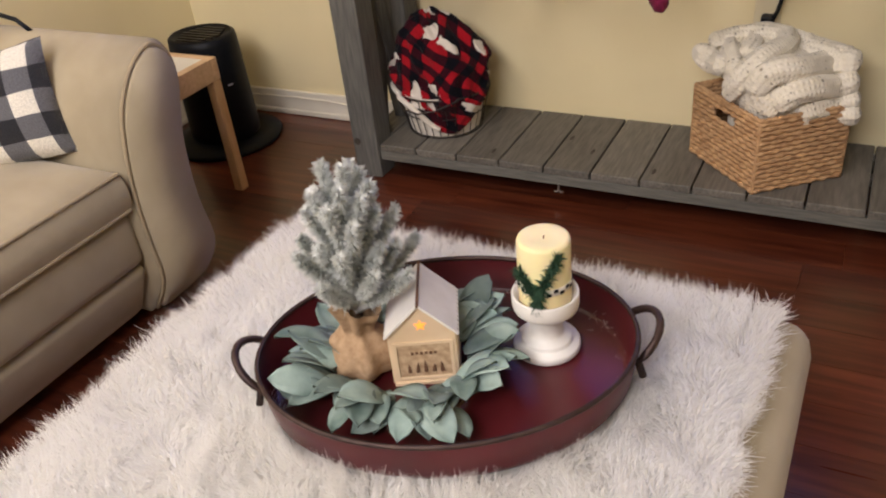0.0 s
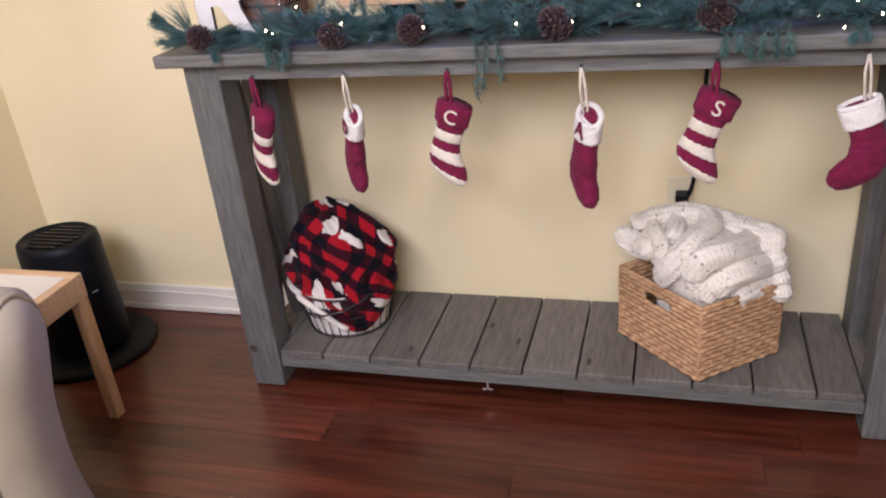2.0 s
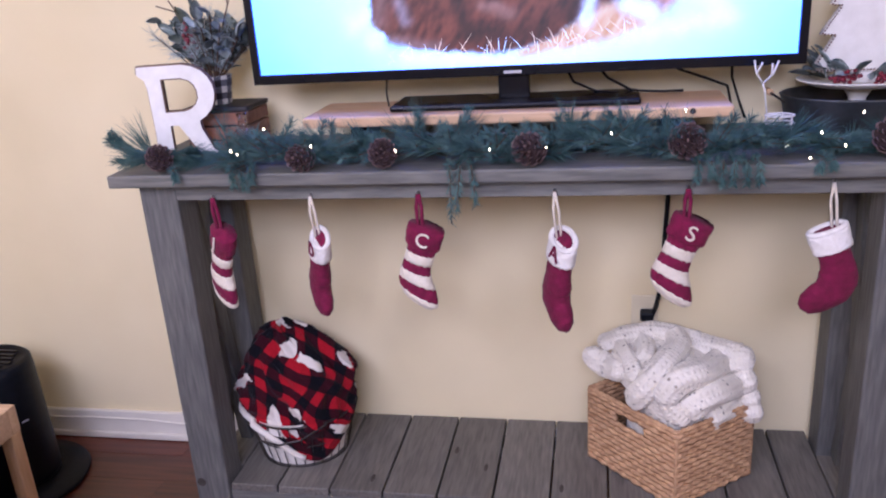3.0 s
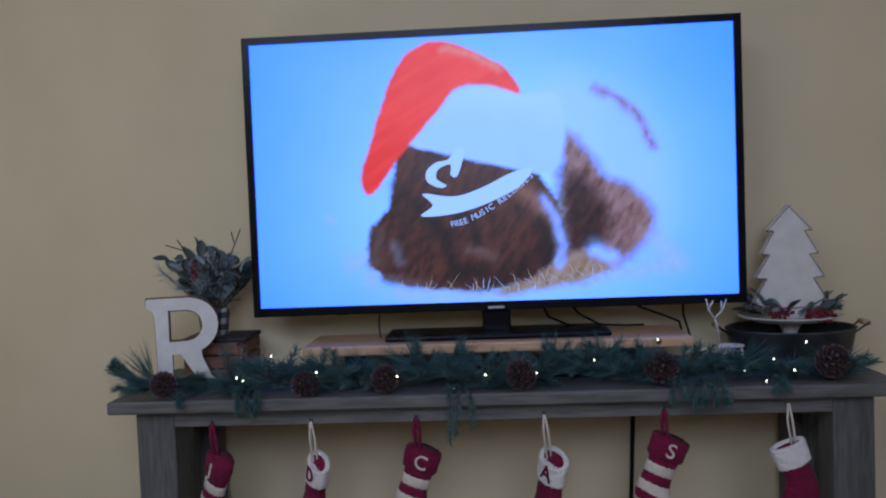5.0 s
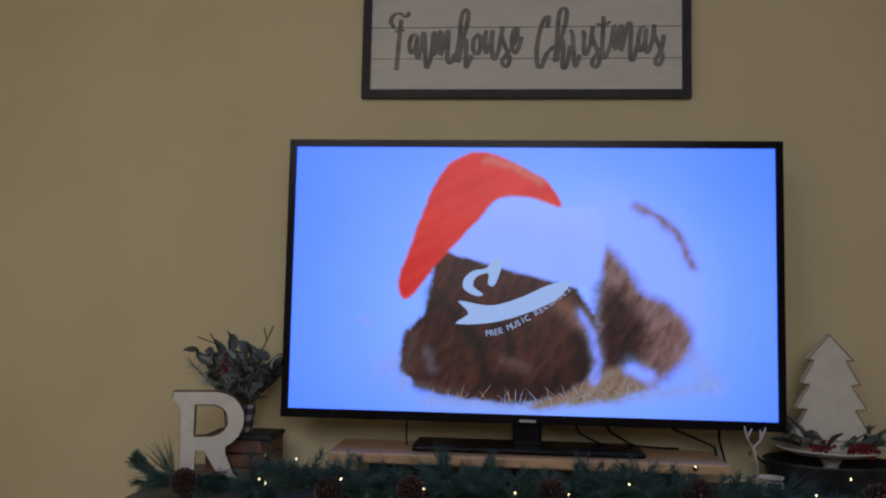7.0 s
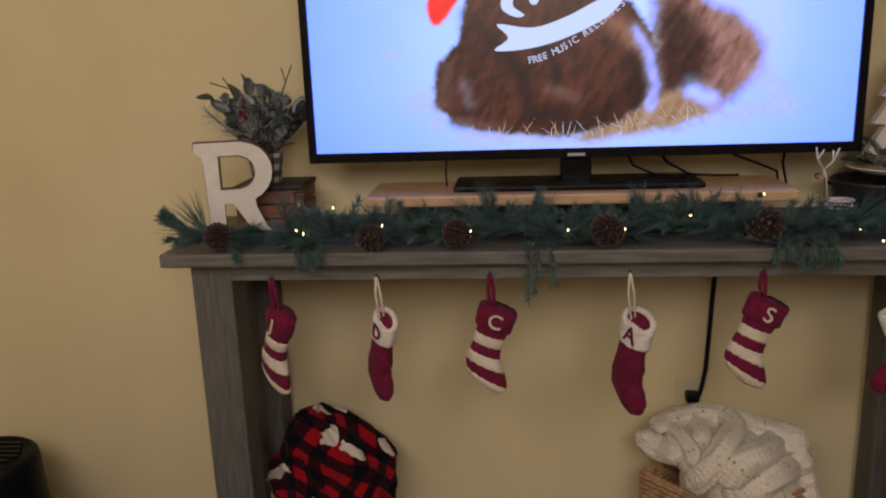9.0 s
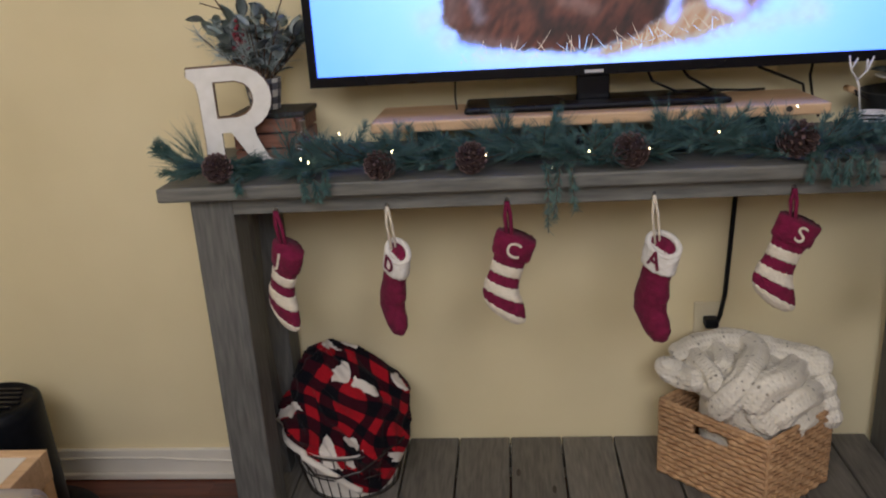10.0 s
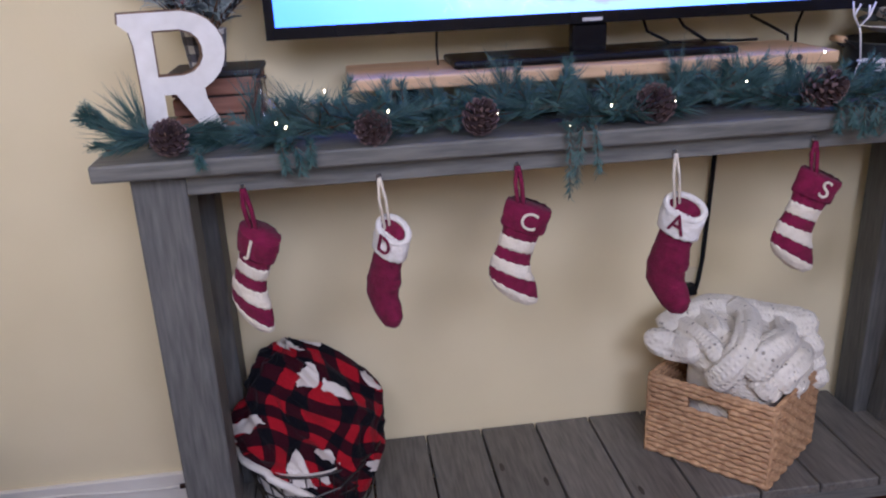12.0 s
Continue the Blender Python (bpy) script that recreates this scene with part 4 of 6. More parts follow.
part("arm_front_panel", tuck(prism_x(front, -0.712, -0.686, 0.010)), SOFA, sofa, smooth=True)
part("piping", tuck(tube([(-0.697, cy + (y - cy) * 1.0, cz + (z - cz) * 0.99) for y, z in arm], 0.0042, 6, closed=True)), SOFAPIPE, sofa, smooth=True)
part("front_rail", tuck(box(-1.5, -0.722, -2.7, -1.186, 0.105, 0.250, 0.022, seg=3)), SOFA, sofa, smooth=True)
part("front_rail", box(-1.5, -0.712, -2.7, -1.186, 0.253, 0.376, 0.024, seg=3), SOFA, sofa, smooth=True)


def cushion(y0, y1):
    def f(u, v, top):
        x, y = -1.42 + u * 0.715, y0 + v * (y1 - y0)
        e = min(u, 1 - u, v, 1 - v)
        puff = min(e / 0.16, 1) ** 0.5
        return Vector((x, y, (0.460 if top else 0.380) + (0.032 * puff + 0.006 * noise.noise((x * 5, y * 5, 0))) * (1 if top else 0)))
    bm = sheet(26, 26, lambda u, v: f(u, v, True))
    sheet(1, 1, lambda u, v: f(u, v, False), bm=bm)
    for (ua, va, ub, vb) in ((0, 0, 1, 0), (1, 0, 1, 1), (1, 1, 0, 1), (0, 1, 0, 0)):
        def wall(u, v, ua=ua, va=va, ub=ub, vb=vb):
            uu, vv = ua + (ub - ua) * u, va + (vb - va) * u
            p, q = f(uu, vv, False), f(uu, vv, True)
            r = p.lerp(q, v)
            return r + Vector((((ub - ua) == 0) * (1 if ua else -1), ((vb - va) == 0) * (1 if va else -1), 0)) * 0.012 * math.sin(math.pi * v)
        sheet(26, 5, wall, bm=bm)
    bmesh.ops.remove_doubles(bm, verts=bm.verts, dist=0.0004)
    c = part("seat_cushion", bm, SOFA, sofa, smooth=True)
    for zz in (0.462, 0.383):
        part("piping", tube([(-0.702, y0 + 0.004, zz), (-0.702, y1 - 0.004, zz)], 0.004, 6), SOFAPIPE, c)
    return c


cushion(-1.88, -1.192)
cushion(-2.58, -1.885)
part("backrest", box(-1.60, -1.40, -2.7, -1.19, 0.38, 0.74, 0.05, seg=4), SOFA, sofa, smooth=True)
part("arm", tuck(prism_x([(-3.80 - y, z) for y, z in arm], -1.55, -0.705, 0.012)), SOFA, sofa, smooth=True)
for x in (-1.45, -0.90):
    for y in (-1.10, -2.70):
        part("foot", box(x - 0.025, x + 0.025, y - 0.025, y + 0.025, 0.0770, 0.1000, 0.003), BLACKWOOD, sofa)

pillow = thing("throw_pillow", "black and white buffalo check pillow leaning on the sofa arm", "pillow")
ax = Vector((0.80, 0.58, 0.13)).normalized()
az = Vector((-0.30, 0.30, 0.88))
az = (az - az.dot(ax) * ax).normalized()
ay = az.cross(ax)
mid = Vector((-0.818, -1.172, 0.492)) - ax * 0.150 + az * 0.106
pillow.matrix_basis = PLAN @ Matrix(((ax.x, ay.x, az.x, mid.x * U), (ax.y, ay.y, az.y, mid.y * U), (ax.z, ay.z, az.z, mid.z * U), (0, 0, 0, 1)))


def pillow_face(side):
    def f(u, v):
        a, b = 2 * u - 1, 2 * v - 1
        pinch = 1 - 0.09 * (1 - a * a) * 0 - 0.07 * (abs(a) ** 0.5 * (1 - b * b) * 0)
        x = 0.148 * a * (1 - 0.07 * (1 - b * b))
        z = 0.114 * b * (1 - 0.07 * (1 - a * a))
        th = 0.055 * max((1 - a * a) * (1 - b * b), 0) ** 0.42
        return Vector((x * pinch, side * th, z + 0.003 * noise.noise((a * 3, b * 3, side))))
    return f


bm = sheet(22, 22, pillow_face(-1), lambda u, v: (u * 0.30 + 0.052, v * 0.230 + 0.005))
sheet(22, 22, pillow_face(1), lambda u, v: (u * 0.32, v * 0.248), bm=bm)
bmesh.ops.remove_doubles(bm, verts=bm.verts, dist=0.0005)
part("cover", bm, plaid("black_white_check", (0.74, 0.70, 0.60), (0.11, 0.11, 0.12), (0.008, 0.008, 0.012), 0.047), pillow, smooth=True)

strap = thing("black_cable", "loop of black cable lying over the sofa arm", "cable")
part("loop", tube([(-1.16, -1.06, 0.664), (-1.13, -1.055, 0.690), (-1.09, -1.05, 0.700), (-1.05, -1.045, 0.690), (-1.02, -1.04, 0.664)], 0.005, 8), BLACKPLASTIC, strap, smooth=True)

# ---- side table and heater ----
stand_at()
side = thing("side_table", "small pine side table with a white laminate top", "table")
SX0, SX1, SY0, SY1, SZ = -1.46, -1.060, -0.848, -0.510, 0.406
part("tabletop", box(SX0 + 0.026, SX1 - 0.026, SY0 + 0.026, SY1 - 0.026, SZ - 0.012, SZ - 0.001), LAMINATE, side, "white laminate panel")
for x0, x1, y0, y1, m in ((SX0, SX1, SY1 - 0.025, SY1, PINE), (SX0, SX1, SY0, SY0 + 0.025, PINE), (SX0, SX0 + 0.025, SY0 + 0.0255, SY1 - 0.0255, PINE), (SX1 - 0.025, SX1, SY0 + 0.0255, SY1 - 0.0255, PINE)):
    part("apron", box(x0, x1, y0, y1, SZ - 0.062, SZ, 0.002), m, side)
for x in (SX0 + 0.001, SX1 - 0.031):
    for y in (SY0 + 0.001, SY1 - 0.031):
        part("leg", box(x, x + 0.030, y, y + 0.030, 0.0015, SZ - 0.0625, 0.003), PINE_V, side)

heater = thing("tower_heater", "black plastic oval tower heater on a round foot", "heater", (-1.360, -0.245, 0.0015))
part("foot", lathe([(0, 0), (0.182, 0), (0.185, 0.006), (0.180, 0.014), (0.13, 0.024), (0, 0.026)], 48), BLACKPLASTIC, heater, smooth=True)
part("body", lathe([(0, 0.0262), (0.118, 0.0262), (0.120, 0.04), (0.113, 0.335), (0.110, 0.355), (0.100, 0.363), (0.096, 0.356), (0, 0.354)], 48, sy=0.9), BLACKPLASTIC, heater, smooth=True)
for k in range(7):
    part("top_slot", box(-0.075 + 0.01 * abs(k - 3), 0.075 - 0.01 * abs(k - 3), -0.068 + k * 0.021, -0.058 + k * 0.021, 0.3545, 0.360, 0.002), GLOSSBLACK, heater)
part("mark", box(-0.009, 0.009, -0.0006, 0.0006, -0.002, 0.002), GREYMARK, heater, "small pale mark").matrix_basis = pose(0.1085 * U, -0.0395 * U, 0.215 * U, 0, 0, 68)


# ---- baskets and blankets on the shelf ----
def wicker_side(pa, pb, z0, z1, hole):
    """Rods of one woven side, each running in front of and behind the stakes in turn."""
    pa, pb = Vector((*pa, 0)), Vector((*pb, 0))
    d = (pb - pa).normalized()
    out = Vector((d.y, -d.x, 0))
    length = (pb - pa).length
    rows, step = 15, 0.0085
    bm = bmesh.new()
    hgt = (z1 - z0) / rows
    for j in range(rows):
        z = z0 + (j + 0.5) * hgt
        spans = [(0.0, 1.0)]
        if hole and 0.70 < (j + 0.5) / rows < 0.87:
            spans = [(0.0, 0.33), (0.66, 1.0)]
        for a, b in spans:
            m = max(int((b - a) * length / step), 3)
            pts = []
            for k in range(m + 1):
                u = a + (b - a) * k / m
                wave = math.sin(math.pi * (u * length / (2 * step)) + math.pi * (j % 2))
                pts.append(pa + d * (u * length) + out * (0.0026 * wave + 0.0006 * noise.noise((u * 30, j, z0))) + Vector((0, 0, z + 0.0007 * noise.noise((u * 12, j * 3.1, 2)))))
            tube(pts, hgt * 0.56, 5, bm)
    return bm


wb = thing("wicker_basket", "tan woven wicker basket with cut-out handles on the shelf", "basket")
F, Lc, Bc, Rc = (0.331, -0.336), (0.152, -0.156), (0.322, -0.014), (0.504, -0.198)
z0, z1 = 0.1095, 0.290
for pa, pb, hole in ((Lc, F, True), (F, Rc, False), (Rc, Bc, True), (Bc, Lc, False)):
    part("woven_side", wicker_side(pa, pb, z0, z1, hole), WICKER, wb, smooth=True, kind="stuff")
    mid_a, mid_b = Vector((*pa, 0)), Vector((*pb, 0))
    # added flat panel behind the rods, coloured as the shade in the weave's gaps
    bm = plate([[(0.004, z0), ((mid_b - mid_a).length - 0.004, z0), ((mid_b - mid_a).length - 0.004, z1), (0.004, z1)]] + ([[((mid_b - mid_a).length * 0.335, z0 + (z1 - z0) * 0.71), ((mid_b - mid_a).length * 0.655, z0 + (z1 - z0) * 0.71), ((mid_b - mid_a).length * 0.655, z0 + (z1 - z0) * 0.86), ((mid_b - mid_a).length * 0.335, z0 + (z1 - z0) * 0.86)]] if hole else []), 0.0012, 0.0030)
    inner = part("gap_shade_panel", bm, WICKERDARK, wb)
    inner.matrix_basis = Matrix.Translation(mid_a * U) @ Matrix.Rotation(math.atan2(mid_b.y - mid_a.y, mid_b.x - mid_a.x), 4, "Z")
    a, b = Vector((*pa, z1 + 0.002)), Vector((*pb, z1 + 0.002))
    twist = [a.lerp(b, t) + Vector((0, 0, 0.0016 * math.sin(t * 90))) for t in np.linspace(0, 1, 60)]
    part("rim", tube(twist, 0.0055, 7), WICKER, wb, smooth=True)
for p in (F, Lc, Bc, Rc):
    part("corner_post", tube([(p[0], p[1], z0 + t * (z1 - z0) + 0.0) for t in np.linspace(0, 1, 20)], 0.0055, 7), WICKER, wb, smooth=True)
bm = bmesh.new()
bm.faces.new([bm.verts.new((*p, z0 + 0.001)) for p in (F, Rc, Bc, Lc)])
bmesh.ops.solidify(bm, geom=bm.faces[:], thickness=0.004)
part("bottom", bm, WICKER, wb)


def knit_material():
    m = mat("cream_cable_knit", (0.78, 0.72, 0.58), (0.89, 0.83, 0.70), 40, 0.95, 0.0, big=0.06, sheen=0.3)
    n, l = m.node_tree.nodes, m.node_tree.links
    co = n.new("ShaderNodeTexCoord")
    a, b2 = n.new("ShaderNodeTexWave"), n.new("ShaderNodeTexWave")
    a.inputs["Scale"].default_value, b2.inputs["Scale"].default_value = 24, 34
    a.bands_direction, b2.bands_direction = "X", "Y"
    a.inputs["Distortion"].default_value = b2.inputs["Distortion"].default_value = 1.5
    for w in (a, b2):
        l.new(co.outputs["UV"], w.inputs["Vector"])
    ad = n.new("ShaderNodeMath")
    ad.operation = "MULTIPLY"
    l.new(a.outputs["Fac"], ad.inputs[0])
    l.new(b2.outputs["Fac"], ad.inputs[1])
    bp = n.new("ShaderNodeBump")
    bp.inputs["Strength"].default_value, bp.inputs["Distance"].default_value = 0.5, 0.005
    l.new(ad.outputs[0], bp.inputs["Height"])
    l.new(bp.outputs[0], n["Principled BSDF"].inputs["Normal"])
    # rows of small eyelets between the ribs
    mp = n.new("ShaderNodeMapping")
    mp.inputs["Scale"].default_value = (58, 84, 1)
    wv = n.new("ShaderNodeTexVoronoi")
    wv.voronoi_dimensions = "2D"
    wv.inputs["Scale"].default_value, wv.inputs["Randomness"].default_value = 1.0, 0.5
    l.new(co.outputs["UV"], mp.inputs["Vector"])
    l.new(mp.outputs[0], wv.inputs["Vector"])
    band = n.new("ShaderNodeTexWave")
    band.bands_direction = "Y"
    band.inputs["Scale"].default_value, band.inputs["Distortion"].default_value = 5.0, 0.8
    l.new(co.outputs["UV"], band.inputs["Vector"])
    shut = n.new("ShaderNodeMath")
    shut.operation, shut.inputs[1].default_value = "MULTIPLY_ADD", 0.95
    l.new(band.outputs["Fac"], shut.inputs[0])
    l.new(wv.outputs["Distance"], shut.inputs[2])
    ra = n.new("ShaderNodeMapRange")
    ra.inputs[1].default_value, ra.inputs[2].default_value = 0.10, 0.26
    l.new(shut.outputs[0], ra.inputs[0])
    mx = n.new("ShaderNodeMix")
    mx.data_type = "RGBA"
    bs = n["Principled BSDF"]
    paint = bs.inputs["Base Color"].links[0].from_socket
    l.new(ra.outputs[0], mx.inputs["Factor"])
    mx.inputs["A"].default_value = (0.30, 0.26, 0.19, 1)
    l.new(paint, mx.inputs["B"])
    l.new(mx.outputs["Result"], bs.inputs["Base Color"])
    return m


CABLE = knit_material()
knit = thing("knit_blanket", "cream chunky knit blanket bunched up in the wicker basket", "blanket", (0.007, -0.006, -0.008))


E1, E2 = Vector((0.713, -0.701, 0)), Vector((0.770, 0.638, 0))
KC = Vector((0.3205, -0.1700, 0))
# height, reach along and across the basket
BUNCH = [(0.200, 0.84, 0.84), (0.285, 0.86, 0.86), (0.312, 0.93, 0.95), (0.345, 0.97, 0.99), (0.374, 0.95, 0.97), (0.394, 0.88, 0.90), (0.406, 0.72, 0.74), (0.412, 0.42, 0.44), (0.414, 0.0, 0.0)]
NU, NV = 160, 90
au = np.repeat(np.arange(NU) / NU * 2 * math.pi, NV + 1)
av = np.tile(np.arange(NV + 1) / NV, NU)
bz, b1, b2 = [np.interp(av, np.linspace(0, 1, len(BUNCH)), [row[k] for row in BUNCH]) for k in range(3)]
power = np.interp(bz, [0.29, 0.34], [0.5, 0.85])
pp = 0.122 * b1 * np.sign(np.cos(au)) * np.abs(np.cos(au)) ** power
qq = 0.106 * b2 * np.sign(np.sin(au)) * np.abs(np.sin(au)) ** power
kx, ky = KC.x + pp * E1.x + qq * E2.x, KC.y + pp * E1.y + qq * E2.y
west = np.clip((0.27 - kx) / 0.10, 0, 1)
pull = 1 - 0.34 * west * np.clip((0.345 - bz) / 0.03, 0, 1) + 0.12 * west * np.clip((bz - 0.345) / 0.03, 0, 1)
kx, ky = KC.x + (kx - KC.x) * pull, KC.y + (ky - KC.y) * pull
kz = bz - np.clip(kx - 0.36, 0, 1) * 0.34 * np.clip((bz - 0.30) / 0.1, 0, 1)
away = np.stack([kx - KC.x, ky - KC.y, (kz - 0.29) * 1.1], 1)
away /= np.linalg.norm(away, axis=1)[:, None] + 1e-9
facing = np.clip(0.4 + away @ np.array((0, -0.87, 0.5)), 0, 1)
lift = np.clip((kz - 0.288) / 0.030, 0, 1)
side_, rise = (kx - 0.148) * 1000, (0.87 * kz + 0.5 * (ky + 0.165) - 0.2685) * 1000
push = 0.014 * soft_noise(kx * 16 + 3, (ky + kz) * 16 + 7, 31)


push *= lift
knit_v = np.stack([kx, ky, kz], 1) + away * push[:, None]
knit_ids = np.arange(NU * (NV + 1)).reshape(NU, NV + 1)
after = np.roll(knit_ids, -1, axis=0)
knit_f = np.stack([knit_ids[:, :-1], after[:, :-1], after[:, 1:], knit_ids[:, 1:]], -1).reshape(-1, 4)
cloth = raw("bunched_cloth", knit_v, knit_f.tolist(), CABLE, knit, smooth=True)
uv = cloth.data.uv_layers.new(name="cloth")
flat = np.stack([knit_v[:, 0] + 0.25 * knit_v[:, 2] + 0.008 * soft_noise(side_ / 50, rise / 50, 41), knit_v[:, 2] - 0.9 * knit_v[:, 1] - 0.35 * knit_v[:, 0] + 0.008 * soft_noise(side_ / 50, rise / 50, 42)], 1)
order = np.empty(len(cloth.data.loops), int)
cloth.data.loops.foreach_get("vertex_index", order)
uv.data.foreach_set("uv", flat[order].ravel())
front = facing > 0.45


def cloth_fold(radius, flat_share, out, *pts):
    """A thick soft fold of the blanket that runs over its front along a line given in thousandths, east and up."""
    ends = [tuple(2 * a - b for a, b in zip(pts[0], pts[1]))] + list(pts) + [tuple(2 * a - b for a, b in zip(pts[-1], pts[-2]))]
    line = rounded(ends, 6)[6:-11]
    spots, normals = [], []
    for x, r_ in line:
        gap = (side_ - x) ** 2 + (rise - r_) ** 2 + np.where(front, 0, 1e6)
        near = np.exp(-(gap - gap.min()) / 60.0)
        near /= near.sum()
        spots.append(Vector((near[:, None] * knit_v).sum(0)) + Vector((0.0009 * (x - (near * side_).sum()), 0, 0.0008 * (r_ - (near * rise).sum()))))
        normals.append(Vector((near[:, None] * away).sum(0)).normalized())
    spots = [p + out * n_out for p, n_out in zip(spots, normals)]
    for _ in range(3):
        spots = [spots[0]] + [(a + 2 * b + c) / 4 for a, b, c in zip(spots, spots[1:], spots[2:])] + [spots[-1]]
    run = np.concatenate([[0], np.cumsum([(b - a).length for a, b in zip(spots, spots[1:])])])
    total, count = float(run[-1]), 40
    even = np.linspace(0, total, count + 1)
    spots = [Vector(p) for p in np.stack([np.interp(even, run, [p[k] for p in spots]) for k in range(3)], 1)]
    normals = [Vector(p) for p in np.stack([np.interp(even, run, [p[k] for p in normals]) for k in range(3)], 1)]

    def f(u, v):
        k = min(v * count, count - 1e-6)
        i_ = int(k)
        p = spots[i_].lerp(spots[i_ + 1], k - i_)
        n_out = normals[i_].lerp(normals[i_ + 1], k - i_).normalized()
        along = (spots[min(i_ + 1, count)] - spots[i_]).normalized()
        n_out += Vector((-0.3, -0.8, 0.3))
        n_out = (n_out - along * n_out.dot(along)).normalized()
        across = along.cross(n_out).normalized()
        end = max(1 - max(1 - min(v, 1 - v) * total / (0.8 * radius), 0) ** 2, 0.0004) ** 0.5
        a = 2 * math.pi * u
        lump = 1 + 0.22 * noise.noise((p.x * 22 + math.cos(a), p.z * 22 + math.sin(a), radius * 300)) + 0.07 * math.cos(a * 6 + 9 * v)
        return p + radius * end * lump * (math.cos(a) * across + flat_share * math.sin(a) * n_out)
    bm = sheet(28, 64, f, lambda u, v: (u * radius * 6, v * total), closed_u=True)
    bmesh.ops.remove_doubles(bm, verts=bm.verts, dist=0.0003)
    part("fold", bm, CABLE, knit, smooth=True)


cloth_fold(0.024, 0.75, 0.000, (16, 100), (68, 124), (145, 134), (250, 116))
cloth_fold(0.028, 0.85, 0.002, (6, 96), (12, 66), (36, 52), (72, 40))
cloth_fold(0.018, 0.75, 0.006, (62, 118), (70, 84), (88, 46), (100, 10))
cloth_fold(0.022, 0.75, 0.004, (110, 126), (118, 92), (112, 62))
cloth_fold(0.027, 0.90, 0.006, (176, 128), (192, 92), (160, 54), (126, 12), (100, -24))
cloth_fold(0.031, 0.90, 0.004, (362, 84), (300, 78), (240, 40), (176, 16), (146, -28))
cloth_fold(0.028, 0.75, 0.000, (205, 112), (270, 104), (345, 96))
cloth_fold(0.029, 0.85, 0.006, (362, 40), (300, 16), (228, -18), (190, -50))
cloth_fold(0.027, 0.85, 0.006, (366, 2), (296, -26), (236, -62))
cloth_fold(0.025, 0.85, 0.008, (372, -40), (312, -48), (262, -70))
cloth_fold(0.022, 0.85, 0.006, (150, -20), (176, -44), (204, -62))

wire = thing("wire_basket", "round dark wire basket lined with white sherpa on the shelf", "basket", (-0.557, -0.168, 0.1095))
RB, RT, RH, RS = 0.108, 0.138, 0.125, 0.92
for z in (0.002, 0.062, RH):
    r = RB + (RT - RB) * z / RH
    part("hoop", tube([(r * math.cos(a), RS * r * math.sin(a), z) for a in np.linspace(0, 2 * math.pi, 48, endpoint=False)], 0.0028 if z == RH else 0.0016, 6, closed=True), WIRE, wire)
UPR = mesh_of("wire", tube([(RB, 0, 0.002), ((RB + RT) / 2, 0, RH / 2), (RT, 0, RH)], 0.0014, 5), WIRE)
for k in range(30):
    ob = new("wire", UPR)
    ob.parent = wire
    a = 2 * math.pi * k / 30
    ob.matrix_basis = Matrix.Diagonal((1, RS, 1, 1)) @ Matrix.Rotation(a, 4, "Z")
part("bail_handle", tube([(-0.10, -0.098, RH), (-0.05, -0.150, 0.105), (0.0, -0.158, 0.100), (0.05, -0.146, 0.108), (0.10, -0.098, RH)], 0.0025, 6), WIRE, wire)

plaid_b = thing("plaid_blanket", "red and black plaid fleece blanket with white patches", "blanket", (-0.558, -0.168, 0.1095))


def lining(u, v):
    a = 2 * math.pi * u
    r = (RB - 0.005 + (RT - RB) * v) * (0.985 + 0.03 * noise.noise((math.cos(a) * 5, math.sin(a) * 5, v * 5)))
    r = min(r, RB - 0.003 + (RT - RB) * v)
    return Vector((r * math.cos(a), RS * r * math.sin(a), 0.004 + 0.125 * v))


part("sherpa_underside", sheet(60, 14, lining, closed_u=True), FLEECE, plaid_b, "white sherpa underside", smooth=True)
REDPLAID = plaid("red_black_plaid", (0.33, 0.006, 0.012), (0.032, 0.0025, 0.007), (0.003, 0.003, 0.006), 0.035)
REDPLAID.node_tree.nodes["Principled BSDF"].inputs["Sheen Weight"].default_value = 0.04
REDPLAID.node_tree.nodes["Principled BSDF"].inputs["Specular IOR Level"].default_value = 0.15
n_, l_ = REDPLAID.node_tree.nodes, REDPLAID.node_tree.links
vo = n_.new("ShaderNodeTexVoronoi")
vo.voronoi_dimensions = "2D"
vo.inputs["Scale"].default_value, vo.inputs["Randomness"].default_value = 8.6, 1.0
no_ = n_.new("ShaderNodeTexNoise")
no_.inputs["Scale"].default_value, no_.inputs["Detail"].default_value = 26, 4
co_ = n_.new("ShaderNodeTexCoord")
vm_ = n_.new("ShaderNodeVectorMath")
vm_.operation = "MULTIPLY_ADD"
vm_.inputs[1].default_value = (0.085, 0.06, 0)
l_.new(co_.outputs["UV"], no_.inputs["Vector"])
l_.new(no_.outputs["Color"], vm_.inputs[0])
l_.new(co_.outputs["UV"], vm_.inputs[2])
mp_ = n_.new("ShaderNodeMapping")
mp_.inputs["Scale"].default_value = (0.9, 1.15, 1)
l_.new(vm_.outputs[0], mp_.inputs["Vector"])
l_.new(mp_.outputs[0], vo.inputs["Vector"])
lt_ = n_.new("ShaderNodeMath")
lt_.operation, lt_.inputs[1].default_value = "LESS_THAN", 0.19
l_.new(vo.outputs["Distance"], lt_.inputs[0])
mx_ = n_.new("ShaderNodeMix")
mx_.data_type = "RGBA"
bs_ = n_["Principled BSDF"]
old = bs_.inputs["Base Color"].links[0].from_socket
l_.new(lt_.outputs[0], mx_.inputs["Factor"])
l_.new(old, mx_.inputs["A"])
mx_.inputs["B"].default_value = (0.72, 0.66, 0.58, 1)
